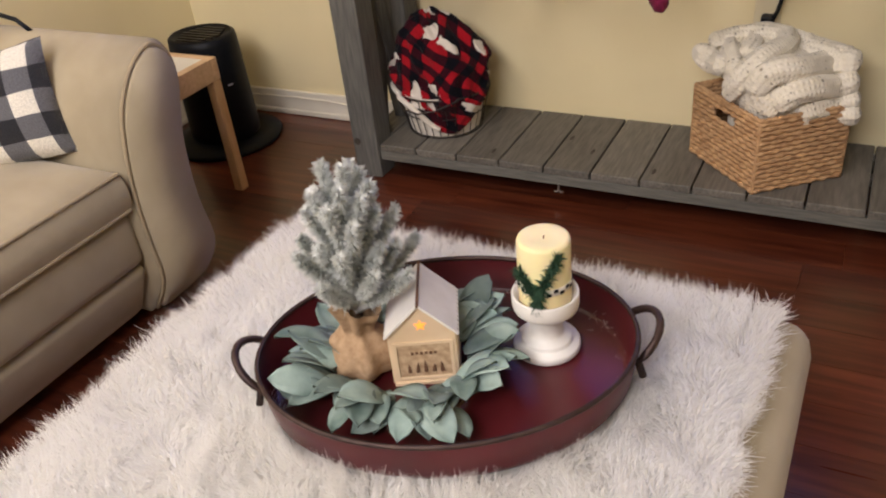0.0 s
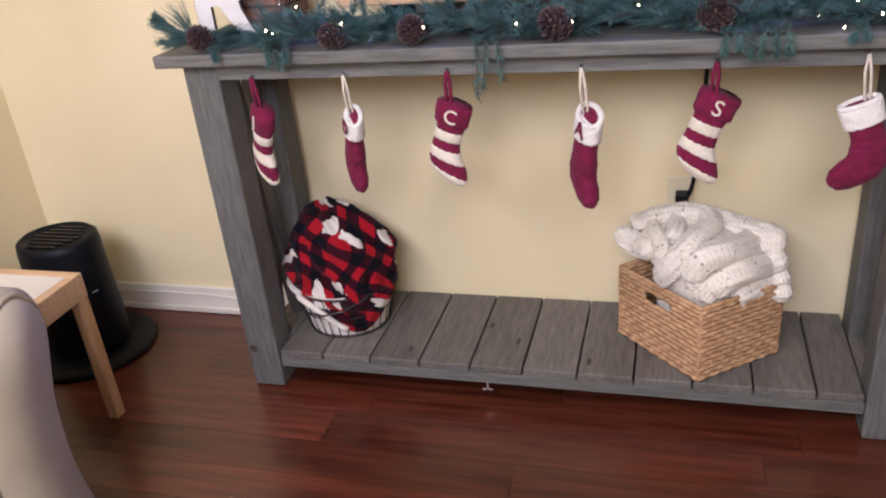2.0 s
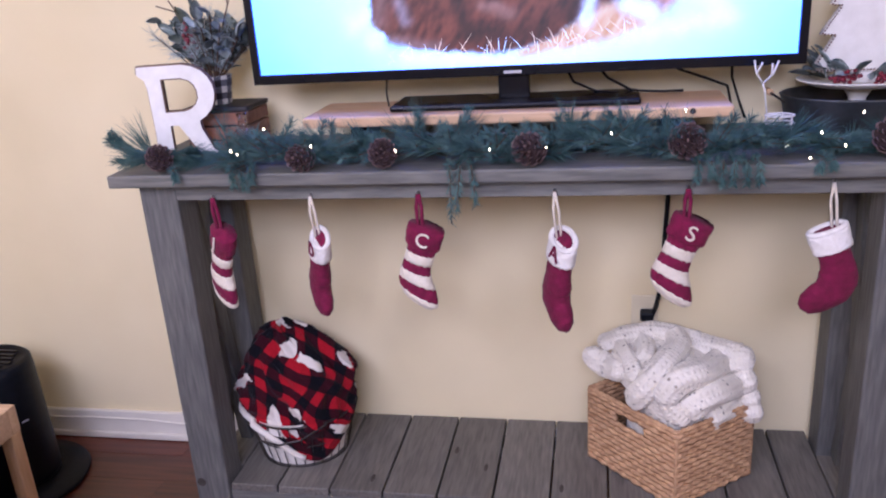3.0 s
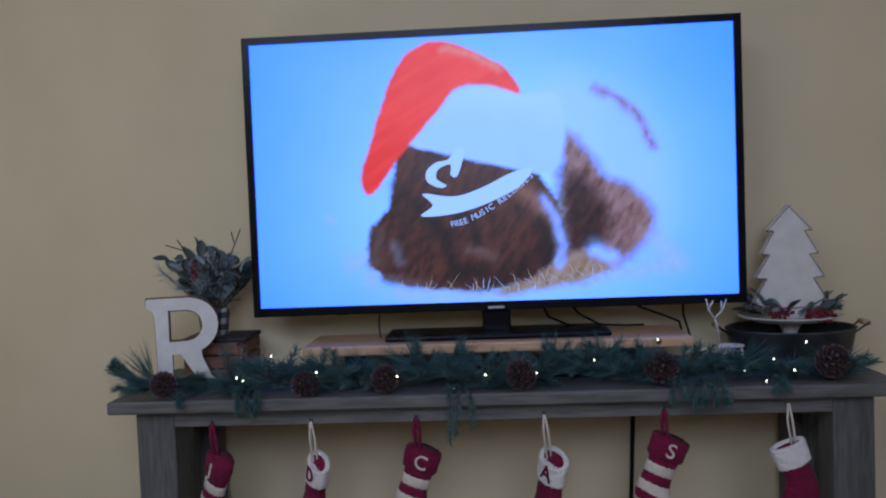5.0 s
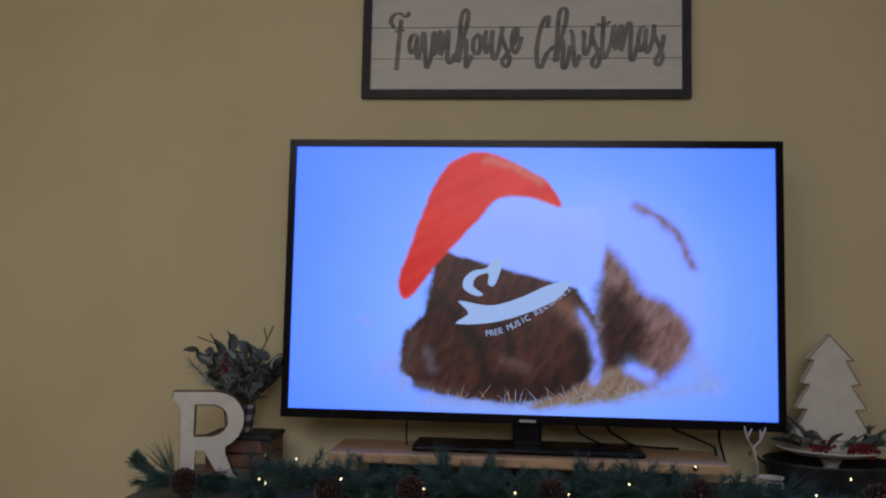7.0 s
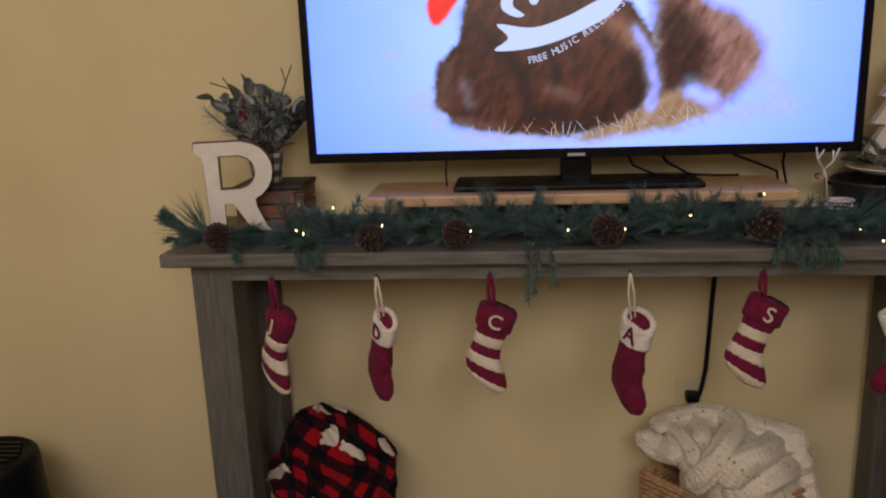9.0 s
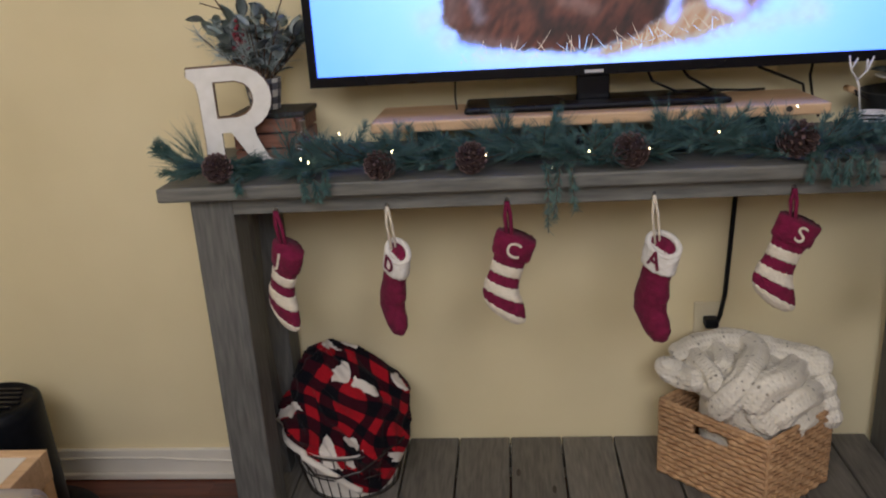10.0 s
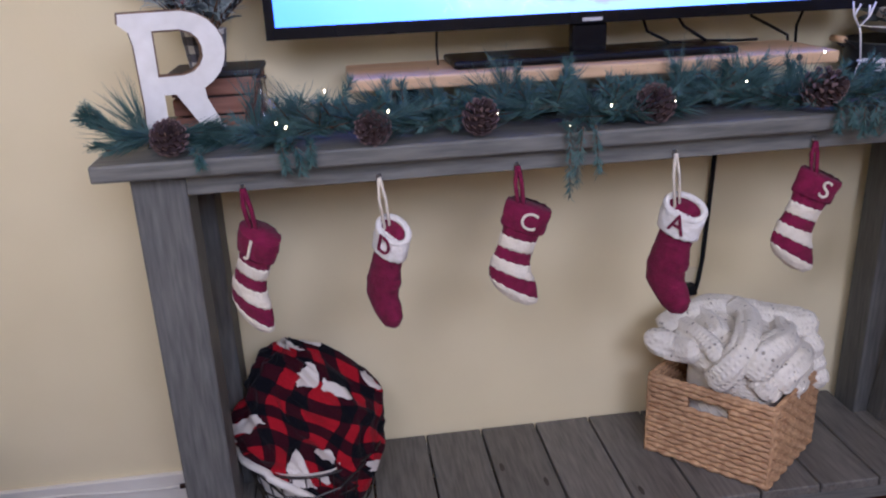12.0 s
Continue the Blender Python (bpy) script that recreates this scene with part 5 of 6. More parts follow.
l_.new(mx_.outputs["Result"], bs_.inputs["Base Color"])


# outline of the bundle: height share, reach to the west, reach to the east, reach to front and back
BUNDLE = [(0.0, 0.139, 0.139, 0.129), (0.10, 0.150, 0.142, 0.130), (0.24, 0.156, 0.144, 0.130), (0.40, 0.146, 0.160, 0.124), (0.54, 0.122, 0.146, 0.112), (0.68, 0.110, 0.106, 0.096),
          (0.82, 0.100, 0.072, 0.080), (0.93, 0.084, 0.036, 0.062), (0.99, 0.062, 0.000, 0.040), (1.0, 0.036, -0.030, 0.006)]


def heap(u, v):
    a = 2 * math.pi * u
    ca, sa = math.cos(a), math.sin(a)
    flap = max(0, math.cos(a - radians(-55))) ** 3
    zlow = 0.128 - 0.112 * flap
    k = v * (len(BUNDLE) - 1)
    i = min(int(k), len(BUNDLE) - 2)
    h, west, east, deep = [p + (q - p) * (k - i) for p, q in zip(BUNDLE[i], BUNDLE[i + 1])]
    z = zlow + (0.331 - zlow) * h
    rx, ry = (west + east) / 2, deep
    if z < RH:
        rx = ry = RB + (RT - RB) * z / RH + 0.006
        west = east = rx
    big_n = noise.noise((ca * 1.5 + 2, sa * 1.5, v * 2.4))
    ridge = 1 - abs(noise.noise((ca * 2.0 + 1.5 * v, sa * 2.0 + 4, v * 3.6 + 2)))
    crease = 1 - abs(noise.noise((ca * 3.4 - 2 * v, sa * 3.4 + 9, v * 5.0)))
    fine = noise.noise((ca * 6 + 5, sa * 6, v * 11))
    g = 1 + (0.16 * big_n + 0.40 * (ridge - 0.80) + 0.14 * (crease - 0.80) + 0.03 * fine) * min(1, v * 5)
    g *= 1 - 0.16 * max(0, math.cos(a - radians(45))) * min(1, v * 3)
    x = (east - west) / 2 + rx * g * ca
    y = ry * g * sa * RS
    return Vector((x, max(min(y + 0.020 * h * h, 0.150), -0.17), z + (0.016 * big_n + 0.010 * (crease - 0.8)) * h))


def heap_uv(u, v):
    p = heap(u, v)
    return (p.x + 0.25 * p.y + 0.5 + 0.03 * math.sin(p.z * 14) + 0.05 * noise.noise((p.x * 9, p.y * 9, p.z * 9)), p.z + 0.75 * p.y + 0.35 * p.x + 0.4 + 0.02 * math.sin(p.x * 17) + 0.05 * noise.noise((p.x * 9 + 7, p.y * 9, p.z * 9)))


bm = sheet(120, 90, heap, heap_uv, closed_u=True)
part("fleece", bm, REDPLAID, plaid_b, "red and black check fleece with white patches", smooth=True)
hem = [heap(u, 0.02) + Vector((0, 0, -0.004)) for u in np.linspace(0.42, 0.80, 40)]
part("hem", tube([(p.x * 1.03, p.y * 1.03, p.z + 0.004) for p in hem], 0.008, 8), FLEECE, plaid_b, "white sherpa turned-up edge", smooth=True)


# ---- stockings ----
stand_at(z=-0.0060)
CRIMSON = mat("crimson_knit", (0.12, 0.001, 0.026), (0.195, 0.003, 0.046), 60, 0.95, 0.9, bump_scale=170, sheen=0.04, big=0.08, dist=0.003)
CREAMKNIT = mat("cream_knit", (0.66, 0.58, 0.44), (0.78, 0.71, 0.58), 60, 0.95, 0.9, bump_scale=150, sheen=0.2, dist=0.003)
FLUFF = mat("white_fluffy_cuff", (0.74, 0.70, 0.62), (0.86, 0.82, 0.76), 90, 0.97, 1.0, sheen=0.3, dist=0.005)
STEEL = mat("steel_hook", (0.5, 0.5, 0.52), (0.6, 0.6, 0.62), 30, 0.3, 0.05, metal=1.0)
# stations down the stocking: x, z, half width, half depth, turn of the section in degrees
STATIONS = [(0.0, 0.0, 0.030, 0.0115, 0), (0.0, -0.020, 0.030, 0.0135, 0), (0.0, -0.038, 0.028, 0.0155, 0), (0.0, -0.052, 0.027, 0.017, 0),
            (0.0, -0.064, 0.028, 0.018, 4), (0.001, -0.078, 0.030, 0.019, 14), (0.006, -0.094, 0.034, 0.020, 38), (0.019, -0.108, 0.033, 0.020, 62),
            (0.036, -0.115, 0.028, 0.019, 78), (0.054, -0.118, 0.025, 0.018, 86), (0.071, -0.120, 0.019, 0.013, 88), (0.080, -0.120, 0.006, 0.004, 89)]
# the striped kind has a short foot and level rows of knitting
STRIPED = [(0.0, 0.0, 0.034, 0.018, 0), (0.0, -0.018, 0.034, 0.018, 0), (0.0, -0.036, 0.032, 0.017, 0), (0.0, -0.052, 0.028, 0.016, 0),
           (0.0, -0.070, 0.0275, 0.016, 0), (0.0005, -0.088, 0.029, 0.017, -1), (0.003, -0.103, 0.033, 0.018, -3), (0.010, -0.118, 0.040, 0.018, -6),
           (0.016, -0.133, 0.044, 0.018, -9), (0.020, -0.145, 0.041, 0.017, -11), (0.022, -0.154, 0.030, 0.012, -12), (0.022, -0.158, 0.008, 0.004, -12)]


def station(k, droop=0.0, rows=STATIONS):
    """The section at k, the foot turned down by droop degrees round the ankle."""
    i = min(int(k), len(rows) - 2)
    a, b = rows[i], rows[i + 1]
    x, z, w, d, ang = [p + (q - p) * (k - i) for p, q in zip(a, b)]
    g = radians(droop) * min(max((k - 4.0) / 3.0, 0), 1)
    dz = z + 0.080
    if g:
        x, z = x * math.cos(g) + dz * math.sin(g), -x * math.sin(g) + dz * math.cos(g) - 0.080
    return x, z, w, d, ang - math.degrees(g)


def stocking_piece(k0, k1, grow=0.0, wob=0.0, seed=0.0, droop=0.0, rows=STATIONS, slant=0.0):
    def f(u, v):
        kk = k0 + (k1 - k0) * v
        x, z, w, d, ang = station(kk, droop, rows)
        a = 2 * math.pi * u
        lump = 1 + 0.05 * noise.noise((math.cos(a) * 2 + seed, math.sin(a) * 2, (k0 + (k1 - k0) * v) * 1.3))
        px_, py_ = (w + grow) * math.cos(a) * lump, -(d + grow) * math.sin(a) * lump
        edge_w = wob * math.sin(a * 13 + seed) * (1 if v in (0, 1) else 0)
        c, s_ = math.cos(radians(ang)), math.sin(radians(ang))
        return Vector((x + px_ * c, py_, z + px_ * s_ + edge_w - slant * math.sin(a) * max(0, 1 - kk / 2.6)))
    n_v = max(3, int((k1 - k0) * 5))
    bm = sheet(30, n_v, f, closed_u=True)
    for end in (0.0, 1.0):
        ring_v = [f(i / 30, end) for i in range(30)]
        mid_p = sum(ring_v, Vector()) / 30
        vs = [bm.verts.new(p) for p in ring_v]
        c = bm.verts.new(mid_p)
        for i in range(30):
            bm.faces.new((vs[i], vs[(i + 1) % 30], c))
    bmesh.ops.remove_doubles(bm, verts=bm.verts, dist=0.0002)
    return bm


def stocking(x, z, yaw, tilt, letter, striped, mirror=False, size=1.0, loop_len=0.046, shift=0.0, droop=0.0):
    what = "crimson and cream striped stocking" if striped else "crimson stocking with white cuff"
    t = thing("stocking", what + (" lettered " + letter if letter else "") + " hung on the table", "stocking", (x, -0.3520, z), group="stockings on the table")
    m = Matrix.Translation(Vector((shift, -0.019, -loop_len)) * U) @ pose(0, 0, 0, 0, 0, yaw) @ pose(0, 0, 0, 0, tilt, 0) @ Matrix.Diagonal((-size if mirror else size, size, size, 1))

    def add(name, bm, mt, label=""):
        me_ob = part(name, bm, mt, t, label, smooth=True)
        me_ob.data.transform(m)
        if mirror:
            me_ob.data.flip_normals()
        return me_ob

    if striped:
        add("cuff", stocking_piece(0, 2.2, 0.0030, 0.001, x, droop, STRIPED, 0.005), CRIMSON, "crimson knit cuff")
        cuts = [1.9, 3.1, 4.2, 5.3, 6.7, 8.3, 11]
        for k, (a, b) in enumerate(zip(cuts, cuts[1:])):
            cream = k % 2 == 1
            nm = "leg" if k == 0 else "sole" if k == 5 else "stripe"
            add(nm, stocking_piece(a, b, 0.0012 if cream else 0.0, 0.0013, x, droop, STRIPED), CREAMKNIT if cream else CRIMSON, "cream knitted sole" if k == 5 else "cream stripe" if cream else "crimson stripe")
    else:
        add("cuff", stocking_piece(0.12, 2.0, 0.005, 0.001, x, droop, STATIONS, 0.002 if mirror else 0.012), FLUFF, "white fluffy cuff")
        rim = [(0.0305 * math.cos(a), -0.0125 * math.sin(a), -(0.002 if mirror else 0.012) * math.sin(a)) for a in np.linspace(0, 2 * math.pi, 32, endpoint=False)]
        add("rim", tube(rim, 0.0052, 10, closed=True), FLUFF, "white fluffy rolled rim")
        add("lining", stocking_piece(0.0, 0.12, -0.001, 0.0, x, droop, STATIONS, 0.002 if mirror else 0.012), CRIMSON, "crimson lining showing at the top")
        add("foot", stocking_piece(1.8, 11, 0.0, 0.0, x, droop), CRIMSON)
    top = m @ (Vector((-0.012, 0, -0.004)) * U) / U
    cord = CRIMSON if striped else CREAMKNIT
    for s_ in (-1, 1):
        part("loop", tube([(s_ * 0.001, -0.006, 0.0), (s_ * 0.005 + top.x * 0.3, -0.008, -loop_len * 0.4), (top.x + s_ * 0.004, top.y, top.z - 0.004)], 0.0026 if not striped else 0.004, 6), cord, t, smooth=True)
    part("hook", lathe([(0, 0), (0.003, 0), (0.004, 0.004), (0.0, 0.008)], 12), STEEL, t, "small steel hook").matrix_basis = pose(0, 0.002 * U, 0.002 * U, 90)
    if letter:
        ob = writing(letter, 0.040, 0.0012, CREAMKNIT if striped else CRIMSON, t, "letter", (0, 0, 0))
        off = Vector((0.006 if not striped else 0.004, -0.0232 if striped else -0.0200, -0.020))
        ob.matrix_basis = m @ Matrix.Translation(off * U) @ pose(0, 0, 0, 90)
    return t


stocking(-0.606, 0.822, -38, 22, "J", True, size=1.04, shift=0.020, loop_len=0.068)
stocking(-0.396, 0.823, -54, 20, "D", False, size=1.06, shift=0.016, loop_len=0.084, droop=30)
stocking(-0.175, 0.825, -10, 18, "C", True, size=1.04, shift=0.016, loop_len=0.063)
stocking(0.089, 0.826, -56, 15, "A", False, size=1.16, shift=0.016, loop_len=0.090, droop=28)
stocking(0.332, 0.829, -5, 22, "S", True, size=1.04, shift=0.010, loop_len=0.055)
stocking(0.579, 0.837, 4, -20, "", False, mirror=True, size=1.06, shift=-0.008, loop_len=0.082)

# ---- garland ----
NEEDLE = mat("garland_needles", (0.040, 0.105, 0.098), (0.150, 0.250, 0.225), 30, 0.7, 0.1)
LONGNEEDLE = mat("long_pine_needles", (0.036, 0.090, 0.082), (0.110, 0.190, 0.170), 30, 0.6, 0.1)
for m_ in (NEEDLE, LONGNEEDLE):
    let_light_through(m_, 0.25, (0.05, 0.12, 0.08))
CONE = mat("pine_cone_scale", (0.020, 0.010, 0.009), (0.060, 0.030, 0.026), 50, 0.8, 0.3)
CONETIP = mat("pale_cone_tip", (0.19, 0.125, 0.110), (0.32, 0.225, 0.20), 60, 0.8, 0.2)
ZT = 0.8785
garland = thing("pine_garland", "green artificial pine garland with cones and tiny lights", "garland", (0, 0, ZT))
grng = np.random.default_rng(11)


def spine(t):
    x = -0.74 + 1.46 * t
    return Vector((x, -0.318 + 0.022 * math.sin(t * 23), 0.020 + 0.010 * math.sin(t * 31 + 1)))


part("wire_stem", tube([spine(t) for t in np.linspace(0, 1, 90)], 0.004, 6), BARK, garland)
short, long_ = ([], [], []), ([], [], [])
twigs = bmesh.new()


def spray(p, d, reach, count, ln, store, spread, sag=0.0):
    pts = [p + d * reach * t + Vector((0, 0, -sag * t * t)) for t in np.linspace(0, 1, 6)]
    tube(pts, 0.0018, 5, twigs, taper=0.6)
    ts = grng.random(count)
    base = np.array([p + d * reach * t + Vector((0, 0, -sag * t * t)) for t in ts])
    dv = np.array((d + Vector((0, 0, -sag * 1.2))).normalized())
    rnd = grng.normal(size=(count, 3))
    rnd -= np.outer(rnd @ dv, dv)
    rnd /= np.linalg.norm(rnd, axis=1)[:, None]
    store[0].append(base)
    store[1].append(rnd * spread + dv)
    store[2].append(ln * (0.75 + 0.5 * grng.random(count)))


for k in range(300):
    t = (k + grng.random()) / 300
    p = spine(t)
    d = Vector((grng.normal() * 1.0, grng.normal() * 0.55 - 0.12, abs(grng.normal()) * 0.52 + 0.04)).normalized()
    reach = 0.050 + 0.042 * grng.random()
    if p.y + d.y * reach > -0.24:
        d.y = -abs(d.y) * 0.3
    if -0.80 < p.x < -0.60:
        # low in front of the letter
        d.y, d.z, p.y = -0.25, d.z * 0.12, p.y - 0.022
    if p.x > 0.43:
        d.z *= 0.35
    if k % 3 == 0:
        spray(p, d, reach * 0.75, 75, 0.058, long_, 0.42)
    else:
        spray(p, d, reach, 150, 0.0180, short, 0.85)
# hanging sprays and the tip at the end
for x, n_s, ln in ((-0.075, 3, 0.105), (-0.51, 3, 0.035), (0.42, 4, 0.055), (0.36, 2, 0.035), (-0.65, 1, 0.02), (0.56, 2, 0.02)):
    for j in range(n_s):
        p = Vector((x + 0.020 * (j - n_s / 2), -0.365, 0.012))
        spray(p, Vector((0.15 * grng.normal(), -0.9, 0.12)).normalized(), 0.034, 70, 0.0165, short, 0.9, 0.004)
        q = p + Vector((0.004, -0.034, 0.0))
        spray(q, Vector((0.12 * grng.normal(), -0.05, -1)).normalized(), ln * (0.7 + 0.4 * grng.random()), 130, 0.0150, short, 0.9)
for d, reach in (((-0.85, -0.15, 0.42), 0.085), ((-0.9, -0.3, 0.05), 0.075), ((-0.7, -0.5, -0.02), 0.06)):
    spray(Vector((-0.745, -0.325, 0.018)), Vector(d).normalized(), reach, 190, 0.017, short, 0.8)
for d in ((-0.35, -0.1, 1), (-0.6, -0.1, 0.8), (-0.9, -0.2, 0.3)):
    spray(Vector((-0.735, -0.325, 0.02)), Vector(d).normalized(), 0.03, 45, 0.075, long_, 0.25)
for k in range(4):
    spray(Vector((-0.760, -0.322, 0.022)), Vector((-0.72 + 0.05 * k, -0.10, 0.40 + 0.05 * k)).normalized(), 0.082, 210, 0.0155, short, 0.75)
part("twig_core", twigs, BARK, garland, kind="stuff")
for nm, st, mt, wd in (("short_needles", short, NEEDLE, 0.0015), ("long_needles", long_, LONGNEEDLE, 0.0011)):
    v, f = strands(np.concatenate(st[0]), np.concatenate(st[1]), np.concatenate(st[2]), wd, grng, 0.08)
    raw(nm, v, f, mt, garland, kind="stuff")


def pine_cone(r, h):
    bm = bmesh.new()
    lathe([(0, -h * 0.5), (r * 0.35, -h * 0.42), (r * 0.42, -0.1 * h), (r * 0.32, 0.2 * h), (0, h * 0.48)], 10, bm=bm)
    tips = bmesh.new()
    for k in range(64):
        w = k / 63
        z = h * (-0.47 + 0.93 * w)
        rad = r * (math.sin(math.pi * (0.16 + 0.80 * w)) ** 0.75)
        a = k * 2.399
        c, s_ = math.cos(a), math.sin(a)
        sw = r * 0.175 * (1.15 - 0.5 * w)
        lift = h * (0.02 + 0.13 * w)

        def P(rr, side_, zz):
            return Vector((c * rr - s_ * side_, s_ * rr + c * side_, zz))
        for store, r0, r1 in ((bm, rad * 0.30, rad * 0.96), (tips, rad * 0.96, rad * 1.08)):
            q = [P(r0, -sw * (0.6 if store is bm else 1), z), P(r0, sw * (0.6 if store is bm else 1), z), P(r1, sw * (1 if store is bm else 0.5), z + lift), P(r1, -sw * (1 if store is bm else 0.5), z + lift)]
            lo = [store.verts.new(p) for p in q]
            hi = [store.verts.new(p + Vector((0, 0, h * 0.035))) for p in q]
            for ids in ((0, 1, 2, 3),):
                store.faces.new([lo[i] for i in ids][::-1])
                store.faces.new([hi[i] for i in ids])
            for i in range(4):
                store.faces.new((lo[i], lo[(i + 1) % 4], hi[(i + 1) % 4], hi[i]))
    return mesh_of("pine_cone", bm, CONE), mesh_of("scale_rim", tips, CONETIP)


cone_mesh, tip_mesh = pine_cone(0.034, 0.060)
for k, (x, z, sc) in enumerate(((-0.70, 0.018, 0.98), (-0.40, 0.012, 1.0), (-0.235, 0.018, 1.0), (0.045, 0.020, 1.12), (0.325, 0.028, 1.18), (0.662, 0.030, 1.15))):
    ob = new("pine_cone", cone_mesh)
    ob.parent = garland
    tagged(ob, "brown open pine cone")
    ob.matrix_basis = Matrix.Translation(Vector((x, -0.370, z + 0.014)) * U) @ pose(0, 0, 0, 62 + 14 * math.sin(k * 2.1), 20 * math.sin(k * 1.7), 25 * math.cos(k * 2.9)) @ Matrix.Diagonal((sc * 0.80, sc * 0.80, sc * 0.98, 1))
    o2 = new("scale_rim", tip_mesh)
    o2.parent = ob
BULB = glow("warm_fairy_light", (1.0, 0.72, 0.30), 22.0)
bulb_mesh = mesh_of("fairy_light", lathe([(0, -0.0028), (0.0010, -0.0018), (0.0012, 0.001), (0, 0.0030)], 8), BULB)
for x, z in ((-0.543, 0.043), (-0.376, 0.050), (-0.028, 0.036), (0.193, 0.060), (0.32, 0.098), (0.611, 0.085), (0.547, 0.052), (0.491, 0.030), (0.587, 0.029), (0.532, 0.008), (-0.209, 0.037), (0.076, 0.037), (-0.468, 0.086), (-0.093, 0.009), (-0.53, 0.036)):
    ob = new("fairy_light", bulb_mesh)
    ob.parent = garland
    ob.matrix_basis = pose(x * U, -0.372 * U, z * U, 20 * math.sin(x * 40), 30 * math.cos(x * 50))

# ---- things on the table ----
CUTEDGE = mat("worn_brown_edge", (0.10, 0.06, 0.035), (0.22, 0.14, 0.08), 50, 0.8, 0.3)
letter = thing("wooden_letter", "white painted wooden letter R with worn brown edges", "letter", (-0.697, -0.262, ZT), 16)
RO = [(-0.058, 0), (-0.030, 0), (-0.022, 0.004), (-0.022, 0.076), (-0.004, 0.076), (0.018, 0.040), (0.044, 0.0), (0.074, 0.0), (0.078, 0.012), (0.062, 0.024), (0.043, 0.066), (0.041, 0.082), (0.056, 0.091), (0.069, 0.104), (0.077, 0.120), (0.080, 0.137), (0.078, 0.154), (0.070, 0.170), (0.058, 0.183), (0.041, 0.192), (0.020, 0.197), (-0.072, 0.197), (-0.074, 0.182), (-0.060, 0.170), (-0.056, 0.150), (-0.054, 0.060)]
RI = [(-0.024, 0.105), (0.012, 0.105), (0.026, 0.109), (0.036, 0.117), (0.042, 0.128), (0.042, 0.142), (0.038, 0.153), (0.029, 0.162), (0.014, 0.167), (-0.024, 0.167)]
part("core", plate([[(x, z * 1.045) for x, z in RO], [(x, z * 1.045) for x, z in RI]], -0.011, 0.011), CUTEDGE, letter)
sh = lambda pts, k, cx, cz: [(cx + (x - cx) * k, cz + (z - cz) * k) for x, z in pts]
part("painted_face", plate([[(x, z * 1.045) for x, z in sh(RO, 0.982, 0.0, 0.1)], [(x, z * 1.045) for x, z in sh(RI, 1.07, 0.012, 0.13)]], -0.0125, -0.0112), WHITEPAINT, letter, "chalky white painted face")

BRICKWOOD = mat("reddish_stained_wood", (0.20, 0.085, 0.05), (0.32, 0.15, 0.09), 14, 0.6, 0.3, stretch=(1, 6, 6), big=0.15)
crate = thing("wooden_crate", "small reddish slatted wooden crate with a dark lid", "crate", (-0.647, -0.145, ZT))
for k in range(3):
    for y in (-0.055, 0.055):
        part("slat", box(-0.072, 0.072, y - 0.005, y + 0.005, 0.002 + k * 0.031, 0.029 + k * 0.031, 0.002), BRICKWOOD, crate)
    for x in (-0.067, 0.067):
        part("slat", box(x - 0.005, x + 0.005, -0.0495, 0.0495, 0.002 + k * 0.031, 0.029 + k * 0.031, 0.002), BRICKWOOD, crate)
part("lid", box(-0.076, 0.076, -0.062, 0.062, 0.0925, 0.103, 0.003), BLACKWOOD, crate, "dark painted lid")
part("backing", box(-0.0615, 0.0615, -0.0495, 0.0495, 0.001, 0.090), BLACKWOOD, crate)

GLASS = bpy.data.materials.new("clear_glass")
GLASS.use_nodes = True
gb = GLASS.node_tree.nodes["Principled BSDF"]
gb.inputs["Transmission Weight"].default_value, gb.inputs["Roughness"].default_value, gb.inputs["IOR"].default_value = 1.0, 0.04, 1.45
bottle = thing("glass_bottle", "small round clear glass bottle standing before the crate", "bottle", (-0.572, -0.236, ZT))
part("glass", lathe([(0, 0.001), (0.024, 0.001), (0.029, 0.008), (0.031, 0.026), (0.028, 0.044), (0.018, 0.058), (0.010, 0.064), (0.009, 0.088), (0.012, 0.091), (0.012, 0.096), (0.0085, 0.096), (0.0075, 0.088), (0.0085, 0.064), (0.0165, 0.056), (0.0262, 0.043), (0.0292, 0.026), (0.027, 0.010), (0, 0.004)], 32), GLASS, bottle, smooth=True)

pot = thing("potted_arrangement", "winter greens and red berries in a checked pot", "plant", (-0.662, -0.150, ZT + 0.1035))


def pot_side(u, v):
    a = 2 * math.pi * u
    r = 0.030 + 0.008 * v
    return Vector((r * math.cos(a), r * math.sin(a), 0.001 + 0.062 * v))


bm = sheet(32, 4, pot_side, lambda u, v: (u * 0.22, v * 0.062), closed_u=True)
lathe([(0, 0.001), (0.030, 0.001)], 32, bm=bm)
lathe([(0.038, 0.063), (0.034, 0.063), (0.033, 0.050), (0, 0.050)], 32, bm=bm)
part("pot", bm, plaid("black_white_pot", (0.62, 0.60, 0.55), (0.10, 0.10, 0.12), (0.012, 0.012, 0.02), 0.014), pot, "black and white checked pot", smooth=True)
FROST = mat("frosted_leaf", (0.18, 0.24, 0.23), (0.44, 0.49, 0.48), 30, 0.8, 0.2, vary=0.4)
BERRY = mat("red_berry", (0.11, 0.006, 0.014), (0.19, 0.012, 0.026), 30, 0.3, 0.05)
